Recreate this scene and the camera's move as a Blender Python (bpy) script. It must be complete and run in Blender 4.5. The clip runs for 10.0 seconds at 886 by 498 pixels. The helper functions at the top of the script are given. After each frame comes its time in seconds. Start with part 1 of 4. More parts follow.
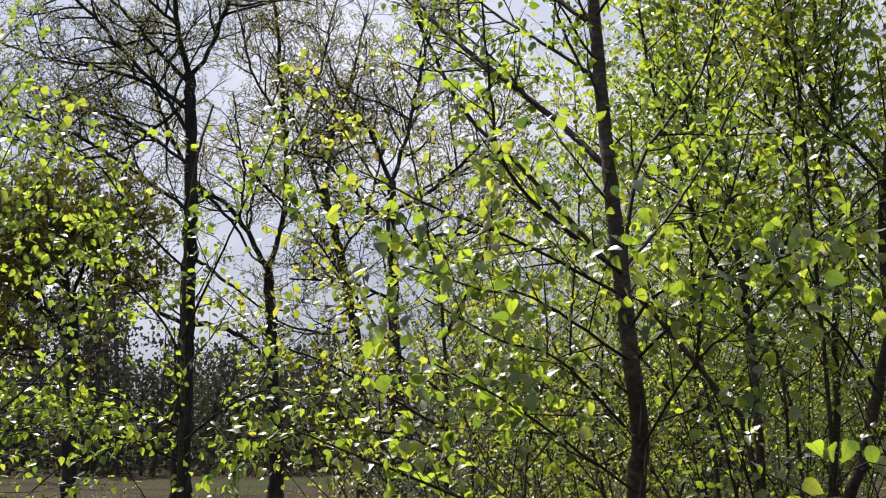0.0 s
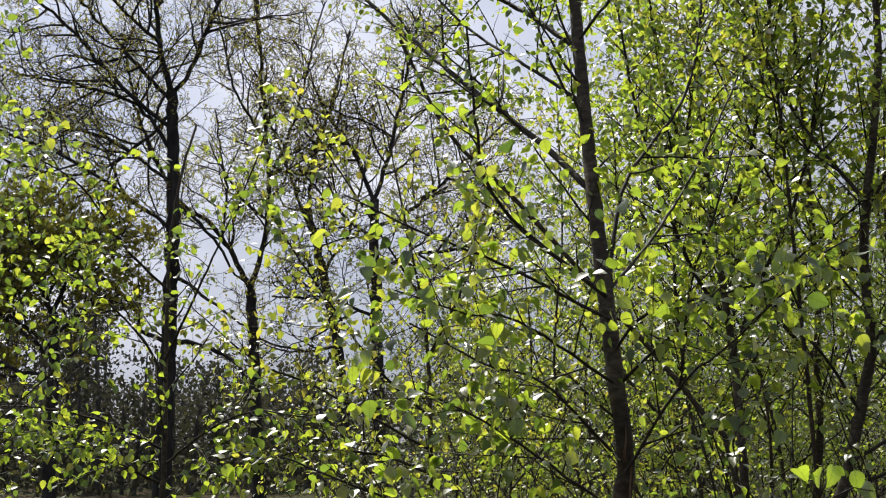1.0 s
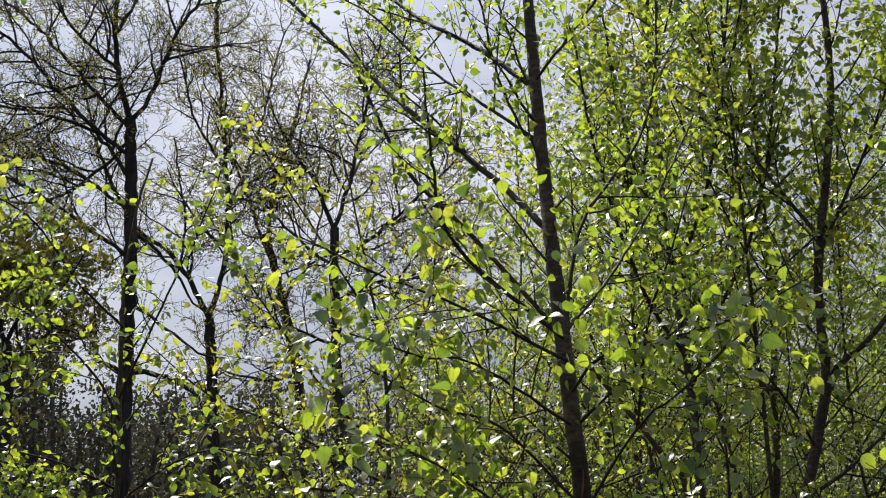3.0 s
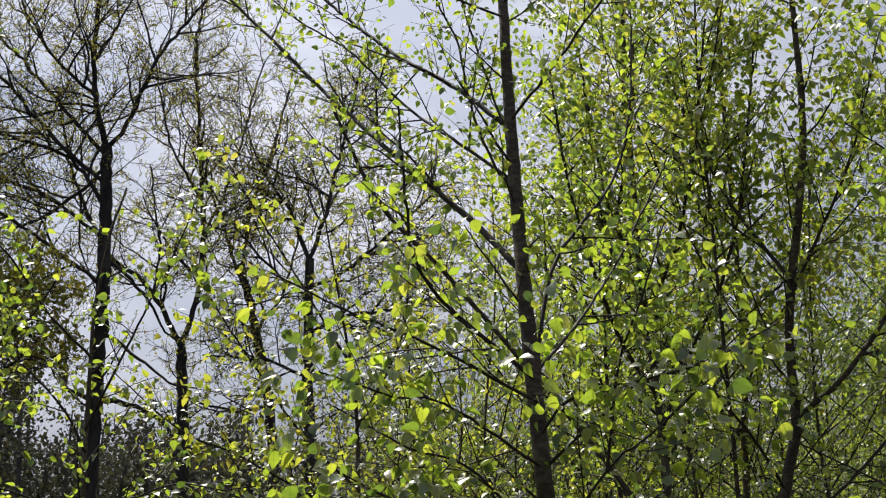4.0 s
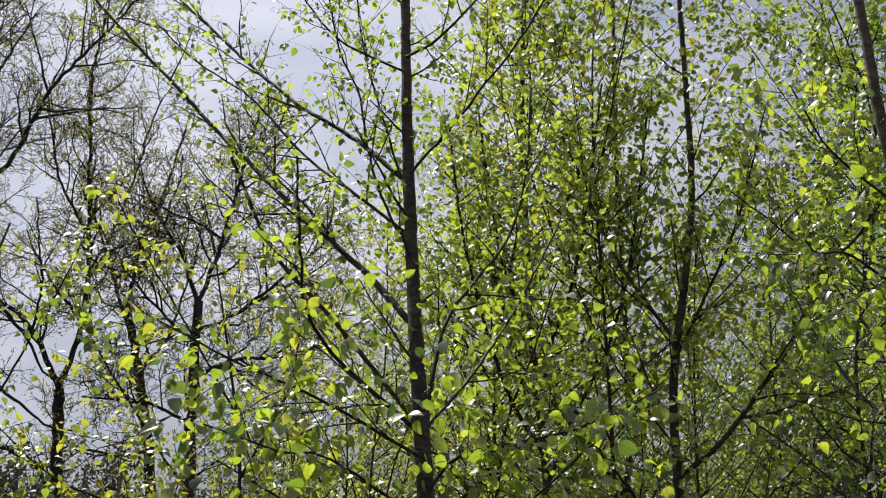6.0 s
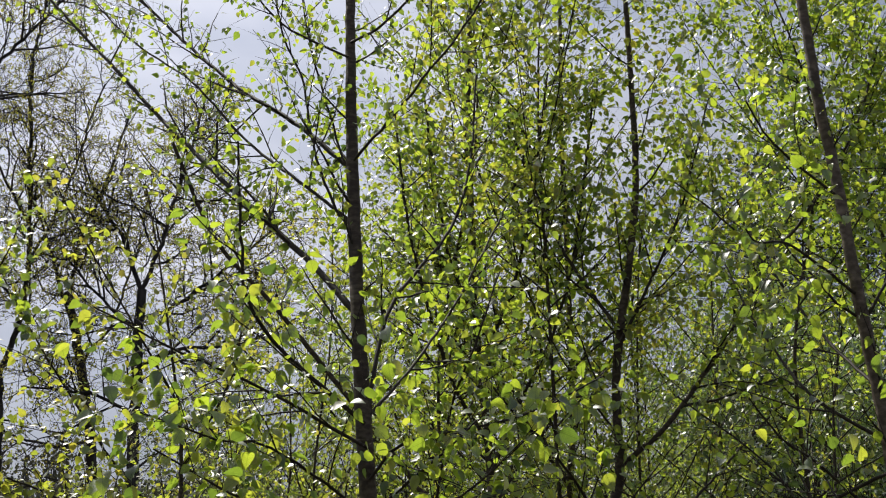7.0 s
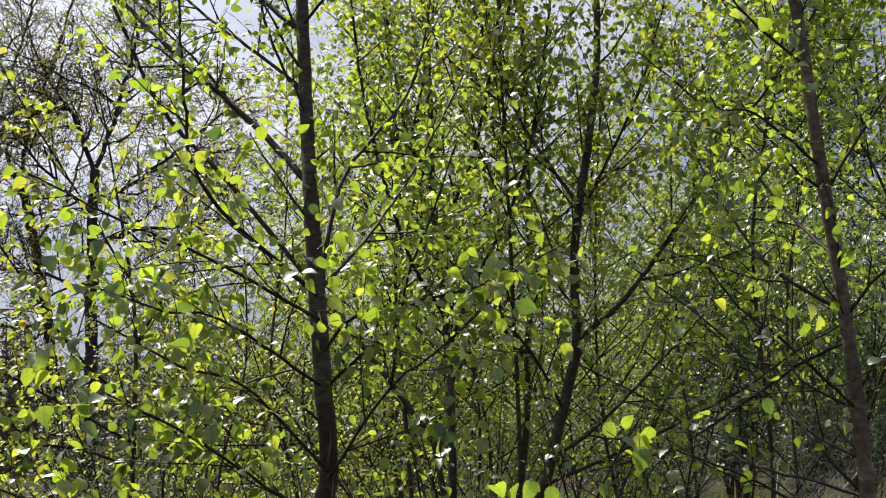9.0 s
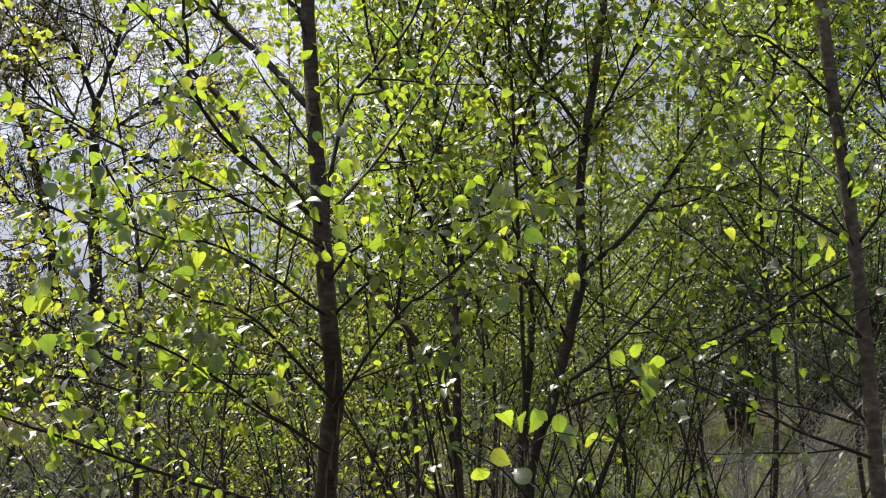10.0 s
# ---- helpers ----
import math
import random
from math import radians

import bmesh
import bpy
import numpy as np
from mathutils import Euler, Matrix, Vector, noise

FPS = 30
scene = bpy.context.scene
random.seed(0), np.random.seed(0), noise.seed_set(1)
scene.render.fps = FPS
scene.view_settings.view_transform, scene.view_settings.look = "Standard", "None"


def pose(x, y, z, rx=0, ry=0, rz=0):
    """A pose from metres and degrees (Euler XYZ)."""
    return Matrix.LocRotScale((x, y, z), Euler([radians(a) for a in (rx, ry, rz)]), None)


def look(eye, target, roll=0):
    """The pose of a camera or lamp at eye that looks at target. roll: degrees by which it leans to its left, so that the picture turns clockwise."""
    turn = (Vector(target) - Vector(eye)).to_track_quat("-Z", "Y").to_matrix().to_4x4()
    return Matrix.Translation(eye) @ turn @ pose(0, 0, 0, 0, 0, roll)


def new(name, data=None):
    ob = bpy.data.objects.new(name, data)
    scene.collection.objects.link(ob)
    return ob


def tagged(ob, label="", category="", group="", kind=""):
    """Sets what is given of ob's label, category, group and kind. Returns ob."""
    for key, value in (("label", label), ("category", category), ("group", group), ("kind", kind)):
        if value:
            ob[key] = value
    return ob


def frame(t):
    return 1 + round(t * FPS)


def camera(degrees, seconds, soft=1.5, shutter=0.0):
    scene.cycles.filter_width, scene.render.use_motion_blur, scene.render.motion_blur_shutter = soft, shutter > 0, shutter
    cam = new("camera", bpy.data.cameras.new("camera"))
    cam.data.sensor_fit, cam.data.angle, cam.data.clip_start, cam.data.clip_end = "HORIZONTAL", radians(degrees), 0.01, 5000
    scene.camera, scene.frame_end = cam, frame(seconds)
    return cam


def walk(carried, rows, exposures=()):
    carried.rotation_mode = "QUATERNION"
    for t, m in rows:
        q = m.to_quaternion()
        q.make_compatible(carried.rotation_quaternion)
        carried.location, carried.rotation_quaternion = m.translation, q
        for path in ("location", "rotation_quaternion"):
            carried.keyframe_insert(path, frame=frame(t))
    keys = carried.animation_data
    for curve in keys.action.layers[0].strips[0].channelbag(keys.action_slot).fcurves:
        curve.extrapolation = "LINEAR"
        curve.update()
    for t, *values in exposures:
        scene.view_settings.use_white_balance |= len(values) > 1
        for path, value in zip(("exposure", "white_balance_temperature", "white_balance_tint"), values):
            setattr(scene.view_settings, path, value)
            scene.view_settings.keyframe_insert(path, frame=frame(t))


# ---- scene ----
# ---- camera ----
cam = camera(44.17, 10.0, soft=1.12)
# seconds, place, then yaw, pitch and roll in degrees
PATH = [
    (0.0, 0.000, -0.000, 1.600, -0.00, 10.00, 0.00),
    (0.5, -0.007, -0.005, 1.608, -0.36, 10.48, -0.03),
    (1.0, -0.007, -0.005, 1.620, -0.93, 10.86, -0.28),
    (1.5, -0.004, 0.001, 1.629, -1.58, 11.08, -0.52),
    (2.0, 0.001, 0.007, 1.638, -2.13, 11.25, -0.77),
    (3.5, 0.010, -0.002, 1.675, -3.59, 13.04, -0.38),
    (4.0, 0.016, 0.000, 1.682, -4.35, 13.95, 0.07),
    (4.5, 0.017, -0.006, 1.692, -5.41, 14.82, 0.56),
    (5.0, 0.012, -0.005, 1.695, -6.77, 15.57, 0.89),
    (5.5, 0.010, 0.002, 1.699, -8.40, 16.17, 1.04),
    (6.0, 0.013, 0.006, 1.702, -10.12, 16.54, 0.85),
    (7.5, 0.040, 0.039, 1.699, -13.95, 15.14, 0.07),
    (8.0, 0.050, 0.064, 1.697, -14.53, 13.62, -0.14),
    (8.5, 0.058, 0.093, 1.692, -14.97, 11.75, -0.25),
    (9.0, 0.066, 0.126, 1.688, -15.20, 9.81, -0.24),
    (9.5, 0.067, 0.152, 1.681, -15.24, 7.98, -0.16),
    (10.0, 0.069, 0.166, 1.680, -15.02, 6.34, -0.16),
]
walk(cam, [(t, pose(x, y, z, 0, 0, yaw) @ pose(0, 0, 0, 90 + pitch) @ pose(0, 0, 0, 0, 0, roll))
           for t, x, y, z, yaw, pitch, roll in PATH],
     exposures=[(0.0, 0.36), (2.0, 0.31), (4.5, 0.21), (6.0, 0.16), (8.0, 0.27), (10.0, 0.53)])

# ---- daylight ----
SUN_ELEVATION, SUN_AZIMUTH = 56.0, -28.0      # degrees; azimuth from +y towards +x
sun_way = Vector((math.sin(radians(SUN_AZIMUTH)) * math.cos(radians(SUN_ELEVATION)),
                  math.cos(radians(SUN_AZIMUTH)) * math.cos(radians(SUN_ELEVATION)),
                  math.sin(radians(SUN_ELEVATION))))
sun = new("sun", bpy.data.lights.new("sun", "SUN"))
sun.data.energy, sun.data.angle, sun.data.color = 5.0, radians(0.6), (1.0, 0.95, 0.86)
sun.matrix_world = look(sun_way * 30, (0, 0, 0))

world = bpy.data.worlds.new("spring sky")
scene.world = world
world.use_nodes = True
wn, wl = world.node_tree.nodes, world.node_tree.links
wn.clear()
sky = wn.new("ShaderNodeTexSky")
sky.sky_type, sky.sun_disc = "NISHITA", False
sky.sun_elevation, sky.sun_rotation = radians(SUN_ELEVATION), radians(SUN_AZIMUTH)
sky.air_density, sky.dust_density = 1.0, 2.0
coord = wn.new("ShaderNodeTexCoord")
stretch = wn.new("ShaderNodeMapping")
stretch.inputs["Scale"].default_value = (1.0, 1.0, 2.6)
clouds = wn.new("ShaderNodeTexNoise")
clouds.inputs["Scale"].default_value, clouds.inputs["Detail"].default_value = 2.3, 5.0
clouds.inputs["Roughness"].default_value = 0.5
cover = wn.new("ShaderNodeValToRGB")
cover.color_ramp.elements[0].position, cover.color_ramp.elements[0].color = 0.30, (0.62, 0.62, 0.62, 1)
cover.color_ramp.elements[1].position, cover.color_ramp.elements[1].color = 0.62, (1, 1, 1, 1)
shade = wn.new("ShaderNodeValToRGB")
shade.color_ramp.elements[0].position, shade.color_ramp.elements[0].color = 0.36, (4.2, 4.6, 5.9, 1)
shade.color_ramp.elements[1].position, shade.color_ramp.elements[1].color = 0.64, (7.8, 8.0, 9.1, 1)
toward = wn.new("ShaderNodeVectorMath")
toward.operation = "DOT_PRODUCT"
toward.inputs[1].default_value = sun_way
glow = wn.new("ShaderNodeMapRange")
glow.interpolation_type = "SMOOTHSTEP"
for k, value in ((1, 0.35), (2, 1.0), (3, 0.66), (4, 1.32)):
    glow.inputs[k].default_value = value
bright = wn.new("ShaderNodeVectorMath")
bright.operation = "SCALE"
blend = wn.new("ShaderNodeMix")
blend.data_type = "RGBA"
air = wn.new("ShaderNodeBackground")
air.inputs["Strength"].default_value = 0.081
wout = wn.new("ShaderNodeOutputWorld")
wl.new(coord.outputs["Generated"], stretch.inputs["Vector"])
wl.new(stretch.outputs["Vector"], clouds.inputs["Vector"])
wl.new(clouds.outputs["Fac"], cover.inputs["Fac"])
wl.new(clouds.outputs["Fac"], shade.inputs["Fac"])
wl.new(cover.outputs["Color"], blend.inputs[0])
wl.new(sky.outputs["Color"], blend.inputs[6])
wl.new(shade.outputs["Color"], blend.inputs[7])
wl.new(coord.outputs["Generated"], toward.inputs[0])
wl.new(toward.outputs["Value"], glow.inputs[0])
wl.new(blend.outputs[2], bright.inputs[0])
wl.new(glow.outputs[0], bright.inputs["Scale"])
wl.new(bright.outputs[0], air.inputs["Color"])
wl.new(air.outputs["Background"], wout.inputs["Surface"])
scene.view_settings.exposure = 0.0


# ---- materials ----
def material(name):
    m = bpy.data.materials.new(name)
    m.use_nodes = True
    return m, m.node_tree.nodes, m.node_tree.links, m.node_tree.nodes["Principled BSDF"]


def ramp_node(nodes, stops):
    r = nodes.new("ShaderNodeValToRGB")
    while len(r.color_ramp.elements) < len(stops):
        r.color_ramp.elements.new(0.5)
    for e, (p, c) in zip(r.color_ramp.elements, stops):
        e.position, e.color = p, (*c, 1)
    return r


def bark_material(name, dark, mid, light, ring=40.0, relief=0.4, streak=(1, 1, 0.25), rough=0.85, shine=0.2):
    """Bark: coarse stains, fine grain and crosswise pores or lengthwise furrows."""
    m, n, l, bsdf = material(name)
    at = n.new("ShaderNodeTexCoord")
    mp = n.new("ShaderNodeMapping")
    mp.inputs["Scale"].default_value = streak
    fine = n.new("ShaderNodeTexNoise")
    fine.inputs["Scale"].default_value, fine.inputs["Detail"].default_value = ring, 6
    stain = n.new("ShaderNodeTexNoise")
    stain.inputs["Scale"].default_value, stain.inputs["Detail"].default_value = ring * 0.12, 4
    mixed = n.new("ShaderNodeMath")
    mixed.operation = "MULTIPLY_ADD"
    mixed.inputs[1].default_value = 0.55
    half = n.new("ShaderNodeMath")
    half.operation = "MULTIPLY"
    half.inputs[1].default_value = 0.45
    r = ramp_node(n, [(0.33, dark), (0.5, mid), (0.66, light)])
    bump = n.new("ShaderNodeBump")
    bump.inputs["Strength"].default_value, bump.inputs["Distance"].default_value = relief, 0.01
    l.new(at.outputs["Object"], mp.inputs["Vector"])
    l.new(mp.outputs["Vector"], fine.inputs["Vector"])
    l.new(at.outputs["Object"], stain.inputs["Vector"])
    l.new(stain.outputs["Fac"], half.inputs[0])
    l.new(fine.outputs["Fac"], mixed.inputs[0])
    l.new(half.outputs["Value"], mixed.inputs[2])
    l.new(mixed.outputs["Value"], r.inputs["Fac"])
    l.new(r.outputs["Color"], bsdf.inputs["Base Color"])
    l.new(fine.outputs["Fac"], bump.inputs["Height"])
    l.new(bump.outputs["Normal"], bsdf.inputs["Normal"])
    bsdf.inputs["Roughness"].default_value = rough
    bsdf.inputs["Specular IOR Level"].default_value = shine
    return m


def leaf_material(name, top, glow, share=0.76, rough=0.45, sheen=0.06, veins=False):
    """Thin leaf: a waxy upper face and light that comes through the blade. top, glow: colours from dull to fresh."""
    m, n, l, bsdf = material(name)
    isl = n.new("ShaderNodeNewGeometry")
    obi = n.new("ShaderNodeObjectInfo")
    add = n.new("ShaderNodeMath")
    add.operation = "ADD"
    fr = n.new("ShaderNodeMath")
    fr.operation = "FRACT"
    l.new(isl.outputs["Random Per Island"], add.inputs[0])
    l.new(obi.outputs["Random"], add.inputs[1])
    l.new(add.outputs["Value"], fr.inputs[0])
    at = n.new("ShaderNodeTexCoord")
    mottle = n.new("ShaderNodeTexNoise")
    mottle.inputs["Scale"].default_value, mottle.inputs["Detail"].default_value = 90.0, 3
    l.new(at.outputs["Object"], mottle.inputs["Vector"])
    a = ramp_node(n, [(k / (len(top) - 1), c) for k, c in enumerate(top)])
    b = ramp_node(n, [(k / (len(glow) - 1), c) for k, c in enumerate(glow)])
    l.new(fr.outputs["Value"], a.inputs["Fac"])
    l.new(fr.outputs["Value"], b.inputs["Fac"])
    vary = n.new("ShaderNodeMix")
    vary.data_type, vary.blend_type = "RGBA", "MULTIPLY"
    vary.inputs[0].default_value = 0.45
    l.new(b.outputs["Color"], vary.inputs[6])
    l.new(mottle.outputs["Fac"], vary.inputs[7])
    through_blade = vary.outputs[2]
    relief = mottle.outputs["Fac"]
    if veins:
        # a pale midrib and side veins that run forward from it
        def math_node(kind, x, y=0.0, clamp=False):
            node = n.new("ShaderNodeMath")
            node.operation, node.use_clamp = kind, clamp
            for k, value in enumerate((x, y)):
                if isinstance(value, float):
                    node.inputs[k].default_value = value
                else:
                    l.new(value, node.inputs[k])
            return node.outputs["Value"]

        mottle.inputs["Scale"].default_value = 5.0
        axes = n.new("ShaderNodeSeparateXYZ")
        l.new(at.outputs["Object"], axes.inputs["Vector"])
        side = math_node("ABSOLUTE", axes.outputs["Y"])
        rib = math_node("SUBTRACT", 1.0, math_node("MULTIPLY", side, 38.0), True)
        wave = math_node("SINE", math_node("MULTIPLY", math_node("SUBTRACT", axes.outputs["X"], math_node("MULTIPLY", side, 0.95)), 52.0))
        vein = math_node("POWER", math_node("MAXIMUM", wave, 0.0), 6.0)
        lines = math_node("MAXIMUM", rib, math_node("MULTIPLY", vein, 0.75), True)
        darker = n.new("ShaderNodeMix")
        darker.data_type, darker.blend_type = "RGBA", "MULTIPLY"
        darker.inputs[7].default_value = (0.50, 0.55, 0.40, 1)
        l.new(lines, darker.inputs[0])
        l.new(through_blade, darker.inputs[6])
        through_blade = darker.outputs[2]
        relief = math_node("SUBTRACT", mottle.outputs["Fac"], lines)
    n.remove(bsdf)
    bump = n.new("ShaderNodeBump")
    bump.inputs["Strength"].default_value, bump.inputs["Distance"].default_value = 0.15, 0.004
    l.new(relief, bump.inputs["Height"])
    skin = n.new("ShaderNodeBsdfDiffuse")
    l.new(a.outputs["Color"], skin.inputs["Color"])
    tr = n.new("ShaderNodeBsdfTranslucent")
    l.new(through_blade, tr.inputs["Color"])
    ms = n.new("ShaderNodeMixShader")
    ms.inputs[0].default_value = share
    l.new(skin.outputs["BSDF"], ms.inputs[1])
    l.new(tr.outputs["BSDF"], ms.inputs[2])
    wax = n.new("ShaderNodeBsdfGlossy")
    wax.inputs["Roughness"].default_value = rough
    l.new(bump.outputs["Normal"], wax.inputs["Normal"])
    edge = n.new("ShaderNodeLayerWeight")
    steep = n.new("ShaderNodeMath")
    steep.operation, steep.inputs[1].default_value = "POWER", 4.0
    gloss = n.new("ShaderNodeMath")
    gloss.operation, gloss.inputs[1].default_value, gloss.inputs[2].default_value = "MULTIPLY_ADD", 10.0 * sheen, sheen
    top_coat = n.new("ShaderNodeMixShader")
    l.new(edge.outputs["Facing"], steep.inputs[0])
    l.new(steep.outputs["Value"], gloss.inputs[0])
    l.new(gloss.outputs["Value"], top_coat.inputs[0])
    l.new(ms.outputs["Shader"], top_coat.inputs[1])
    l.new(wax.outputs["BSDF"], top_coat.inputs[2])
    l.new(top_coat.outputs["Shader"], n["Material Output"].inputs["Surface"])
    return m


BIRCH_BARK = bark_material("birch bark", (0.017, 0.013, 0.009), (0.042, 0.032, 0.023), (0.098, 0.079, 0.060), 38, 0.35, (1, 1, 1.7), 0.7)
FLAKE = bark_material("peeling bark", (0.045, 0.024, 0.015), (0.11, 0.065, 0.042), (0.24, 0.17, 0.125), 60, 0.3)
PALE_BARK = bark_material("pale birch bark", (0.032, 0.025, 0.020), (0.085, 0.067, 0.053), (0.19, 0.155, 0.125), 30, 0.35, (1, 1, 1.5), 0.65)
TWIG_BARK = bark_material("birch twig bark", (0.013, 0.010, 0.008), (0.027, 0.021, 0.017), (0.052, 0.042, 0.035), 60, 0.2, (1, 1, 1), 0.65, 0.2)
OAK_BARK = bark_material("oak bark", (0.013, 0.013, 0.015), (0.030, 0.028, 0.029), (0.065, 0.060, 0.058), 9, 1.0, (1, 1, 0.25), 0.9)
OAK_TWIG = bark_material("oak twig bark", (0.026, 0.023, 0.021), (0.050, 0.043, 0.040), (0.085, 0.073, 0.068), 20, 0.2)
DEAD_TWIG = bark_material("dry grey twig", (0.15, 0.14, 0.125), (0.30, 0.28, 0.255), (0.48, 0.455, 0.42), 30, 0.3)
WOODS_BARK = bark_material("far wood bark", (0.040, 0.039, 0.041), (0.075, 0.072, 0.072), (0.13, 0.125, 0.12), 6, 0.6, (1, 1, 0.25), 0.9)
# leaf tones at random; the darkest blade tone also stands in for shadowed leaves
BIRCH_TONES = (((0.035, 0.075, 0.022), (0.050, 0.10, 0.024), (0.070, 0.125, 0.026), (0.095, 0.14, 0.03), (0.12, 0.12, 0.03)),
               ((0.11, 0.19, 0.03), (0.33, 0.48, 0.042), (0.48, 0.64, 0.046), (0.58, 0.71, 0.055), (0.68, 0.71, 0.07)))
BIRCH_LEAF = leaf_material("birch leaf", *BIRCH_TONES, rough=0.42, sheen=0.062)
VEINED_LEAF = leaf_material("veined birch leaf", *BIRCH_TONES, rough=0.40, sheen=0.085, veins=True)
OLIVE_LEAF = leaf_material("young olive birch leaf", ((0.060, 0.085, 0.024), (0.085, 0.105, 0.026), (0.11, 0.115, 0.03), (0.12, 0.10, 0.035)),
                           ((0.24, 0.30, 0.035), (0.46, 0.56, 0.05), (0.62, 0.68, 0.06), (0.62, 0.55, 0.07)), rough=0.40, sheen=0.06)
# shade and cool sky light are put into this leaf's colour and lower translucence
SHADE_TONED_LEAF = leaf_material("shade-toned shrub leaf", ((0.055, 0.095, 0.060), (0.075, 0.125, 0.072), (0.10, 0.15, 0.080)),
                          ((0.22, 0.36, 0.09), (0.34, 0.50, 0.09), (0.55, 0.70, 0.10)), 0.5, 0.45, sheen=0.08)
OAK_LEAF = leaf_material("young oak leaf", ((0.10, 0.085, 0.03), (0.13, 0.125, 0.03), (0.14, 0.16, 0.035)),
                         ((0.36, 0.29, 0.06), (0.52, 0.50, 0.06), (0.60, 0.65, 0.07)), 0.6, 0.6, sheen=0.03)
WOODS_LEAF = leaf_material("far wood leaf", ((0.042, 0.046, 0.040), (0.056, 0.060, 0.048), (0.075, 0.074, 0.054)),
                           ((0.08, 0.085, 0.05), (0.11, 0.11, 0.055), (0.15, 0.14, 0.06)), 0.25, 0.7, sheen=0.008)
NEEDLE = leaf_material("pine needles", ((0.026, 0.045, 0.028), (0.036, 0.060, 0.034), (0.05, 0.078, 0.04)),
                       ((0.08, 0.12, 0.05), (0.10, 0.15, 0.05), (0.12, 0.18, 0.06)), 0.35, 0.5, sheen=0.03)
SHRUB_LEAF = leaf_material("shrub leaf", ((0.045, 0.068, 0.034), (0.06, 0.095, 0.040), (0.08, 0.12, 0.046)),
                           ((0.34, 0.46, 0.06), (0.48, 0.60, 0.07), (0.64, 0.70, 0.08)), 0.62, 0.5)
BRUSH_LEAF = leaf_material("grey brush leaf", ((0.07, 0.085, 0.065), (0.095, 0.11, 0.08), (0.13, 0.14, 0.10)),
                           ((0.16, 0.22, 0.08), (0.24, 0.30, 0.10), (0.34, 0.38, 0.14)), 0.4, 0.5, sheen=0.045)
GRASS_BLADE = leaf_material("grass blade", ((0.08, 0.11, 0.03), (0.11, 0.13, 0.035), (0.17, 0.15, 0.07)),
                            ((0.40, 0.54, 0.06), (0.50, 0.60, 0.08), (0.52, 0.46, 0.16)), 0.4, 0.7)


def ground_material():
    m, n, l, bsdf = material("heath ground")
    at = n.new("ShaderNodeTexCoord")
    big = n.new("ShaderNodeTexNoise")
    big.inputs["Scale"].default_value, big.inputs["Detail"].default_value = 0.22, 6
    fine = n.new("ShaderNodeTexNoise")
    fine.inputs["Scale"].default_value, fine.inputs["Detail"].default_value = 14, 6
    r = ramp_node(n, [(0.35, (0.042, 0.032, 0.021)), (0.5, (0.068, 0.054, 0.035)), (0.62, (0.05, 0.07, 0.022))])
    g = ramp_node(n, [(0.3, (0.45, 0.45, 0.45)), (0.7, (1.2, 1.2, 1.2))])
    mul = n.new("ShaderNodeMix")
    mul.data_type, mul.blend_type = "RGBA", "MULTIPLY"
    mul.inputs[0].default_value = 1
    bump = n.new("ShaderNodeBump")
    bump.inputs["Strength"].default_value, bump.inputs["Distance"].default_value = 0.8, 0.05
    l.new(at.outputs["Object"], big.inputs["Vector"])
    l.new(at.outputs["Object"], fine.inputs["Vector"])
    l.new(big.outputs["Fac"], r.inputs["Fac"])
    l.new(fine.outputs["Fac"], g.inputs["Fac"])
    l.new(r.outputs["Color"], mul.inputs[6])
    l.new(g.outputs["Color"], mul.inputs[7])
    l.new(mul.outputs[2], bsdf.inputs["Base Color"])
    l.new(fine.outputs["Fac"], bump.inputs["Height"])
    l.new(bump.outputs["Normal"], bsdf.inputs["Normal"])
    bsdf.inputs["Roughness"].default_value = 0.95
    bsdf.inputs["Specular IOR Level"].default_value = 0.05
    return m


GROUND = ground_material()


# ---- mesh tools ----
class Buffer:
    """Gathers tubes and blades into one mesh."""

    def __init__(self):
        self.v, self.f, self.n = [], [], 0

    def add(self, v, f):
        self.v.append(v)
        self.f.append(f + self.n)
        self.n += len(v)

    def mesh(self, name, mat, smooth=True):
        me = bpy.data.meshes.new(name)
        v = np.concatenate(self.v).astype(np.float32)
        sizes = np.concatenate([np.full(len(f), f.shape[1]) for f in self.f])
        loops = np.concatenate([f.ravel() for f in self.f]).astype(np.int32)
        starts = np.concatenate([[0], np.cumsum(sizes)[:-1]]).astype(np.int32)
        me.vertices.add(len(v))
        me.vertices.foreach_set("co", v.ravel())
        me.loops.add(len(loops))
        me.loops.foreach_set("vertex_index", loops)
        me.polygons.add(len(sizes))
        me.polygons.foreach_set("loop_start", starts)
        me.polygons.foreach_set("use_smooth", np.full(len(sizes), smooth))
        me.update(calc_edges=True)
        me.validate()
        me.materials.append(mat)
        return me


def unit(v):
    v = np.asarray(v, float)
    return v / np.maximum(np.linalg.norm(v, axis=-1, keepdims=True), 1e-9)


def curve(points, step):
    """A smooth line through the points, cut to about that step."""
    p = np.asarray(points, float)
    q = np.vstack([2 * p[0] - p[1], p, 2 * p[-1] - p[-2]])
    out = []
    for k in range(1, len(q) - 2):
        n = max(2, int(np.ceil(np.linalg.norm(q[k + 1] - q[k]) / step)))
        t = np.linspace(0, 1, n, endpoint=False)[:, None]
        a, b, c, d = q[k - 1], q[k], q[k + 1], q[k + 2]
        out.append(0.5 * (2 * b + (c - a) * t + (2 * a - 5 * b + 4 * c - d) * t ** 2 + (3 * b - a - 3 * c + d) * t ** 3))
    return np.vstack(out + [p[-1:]])


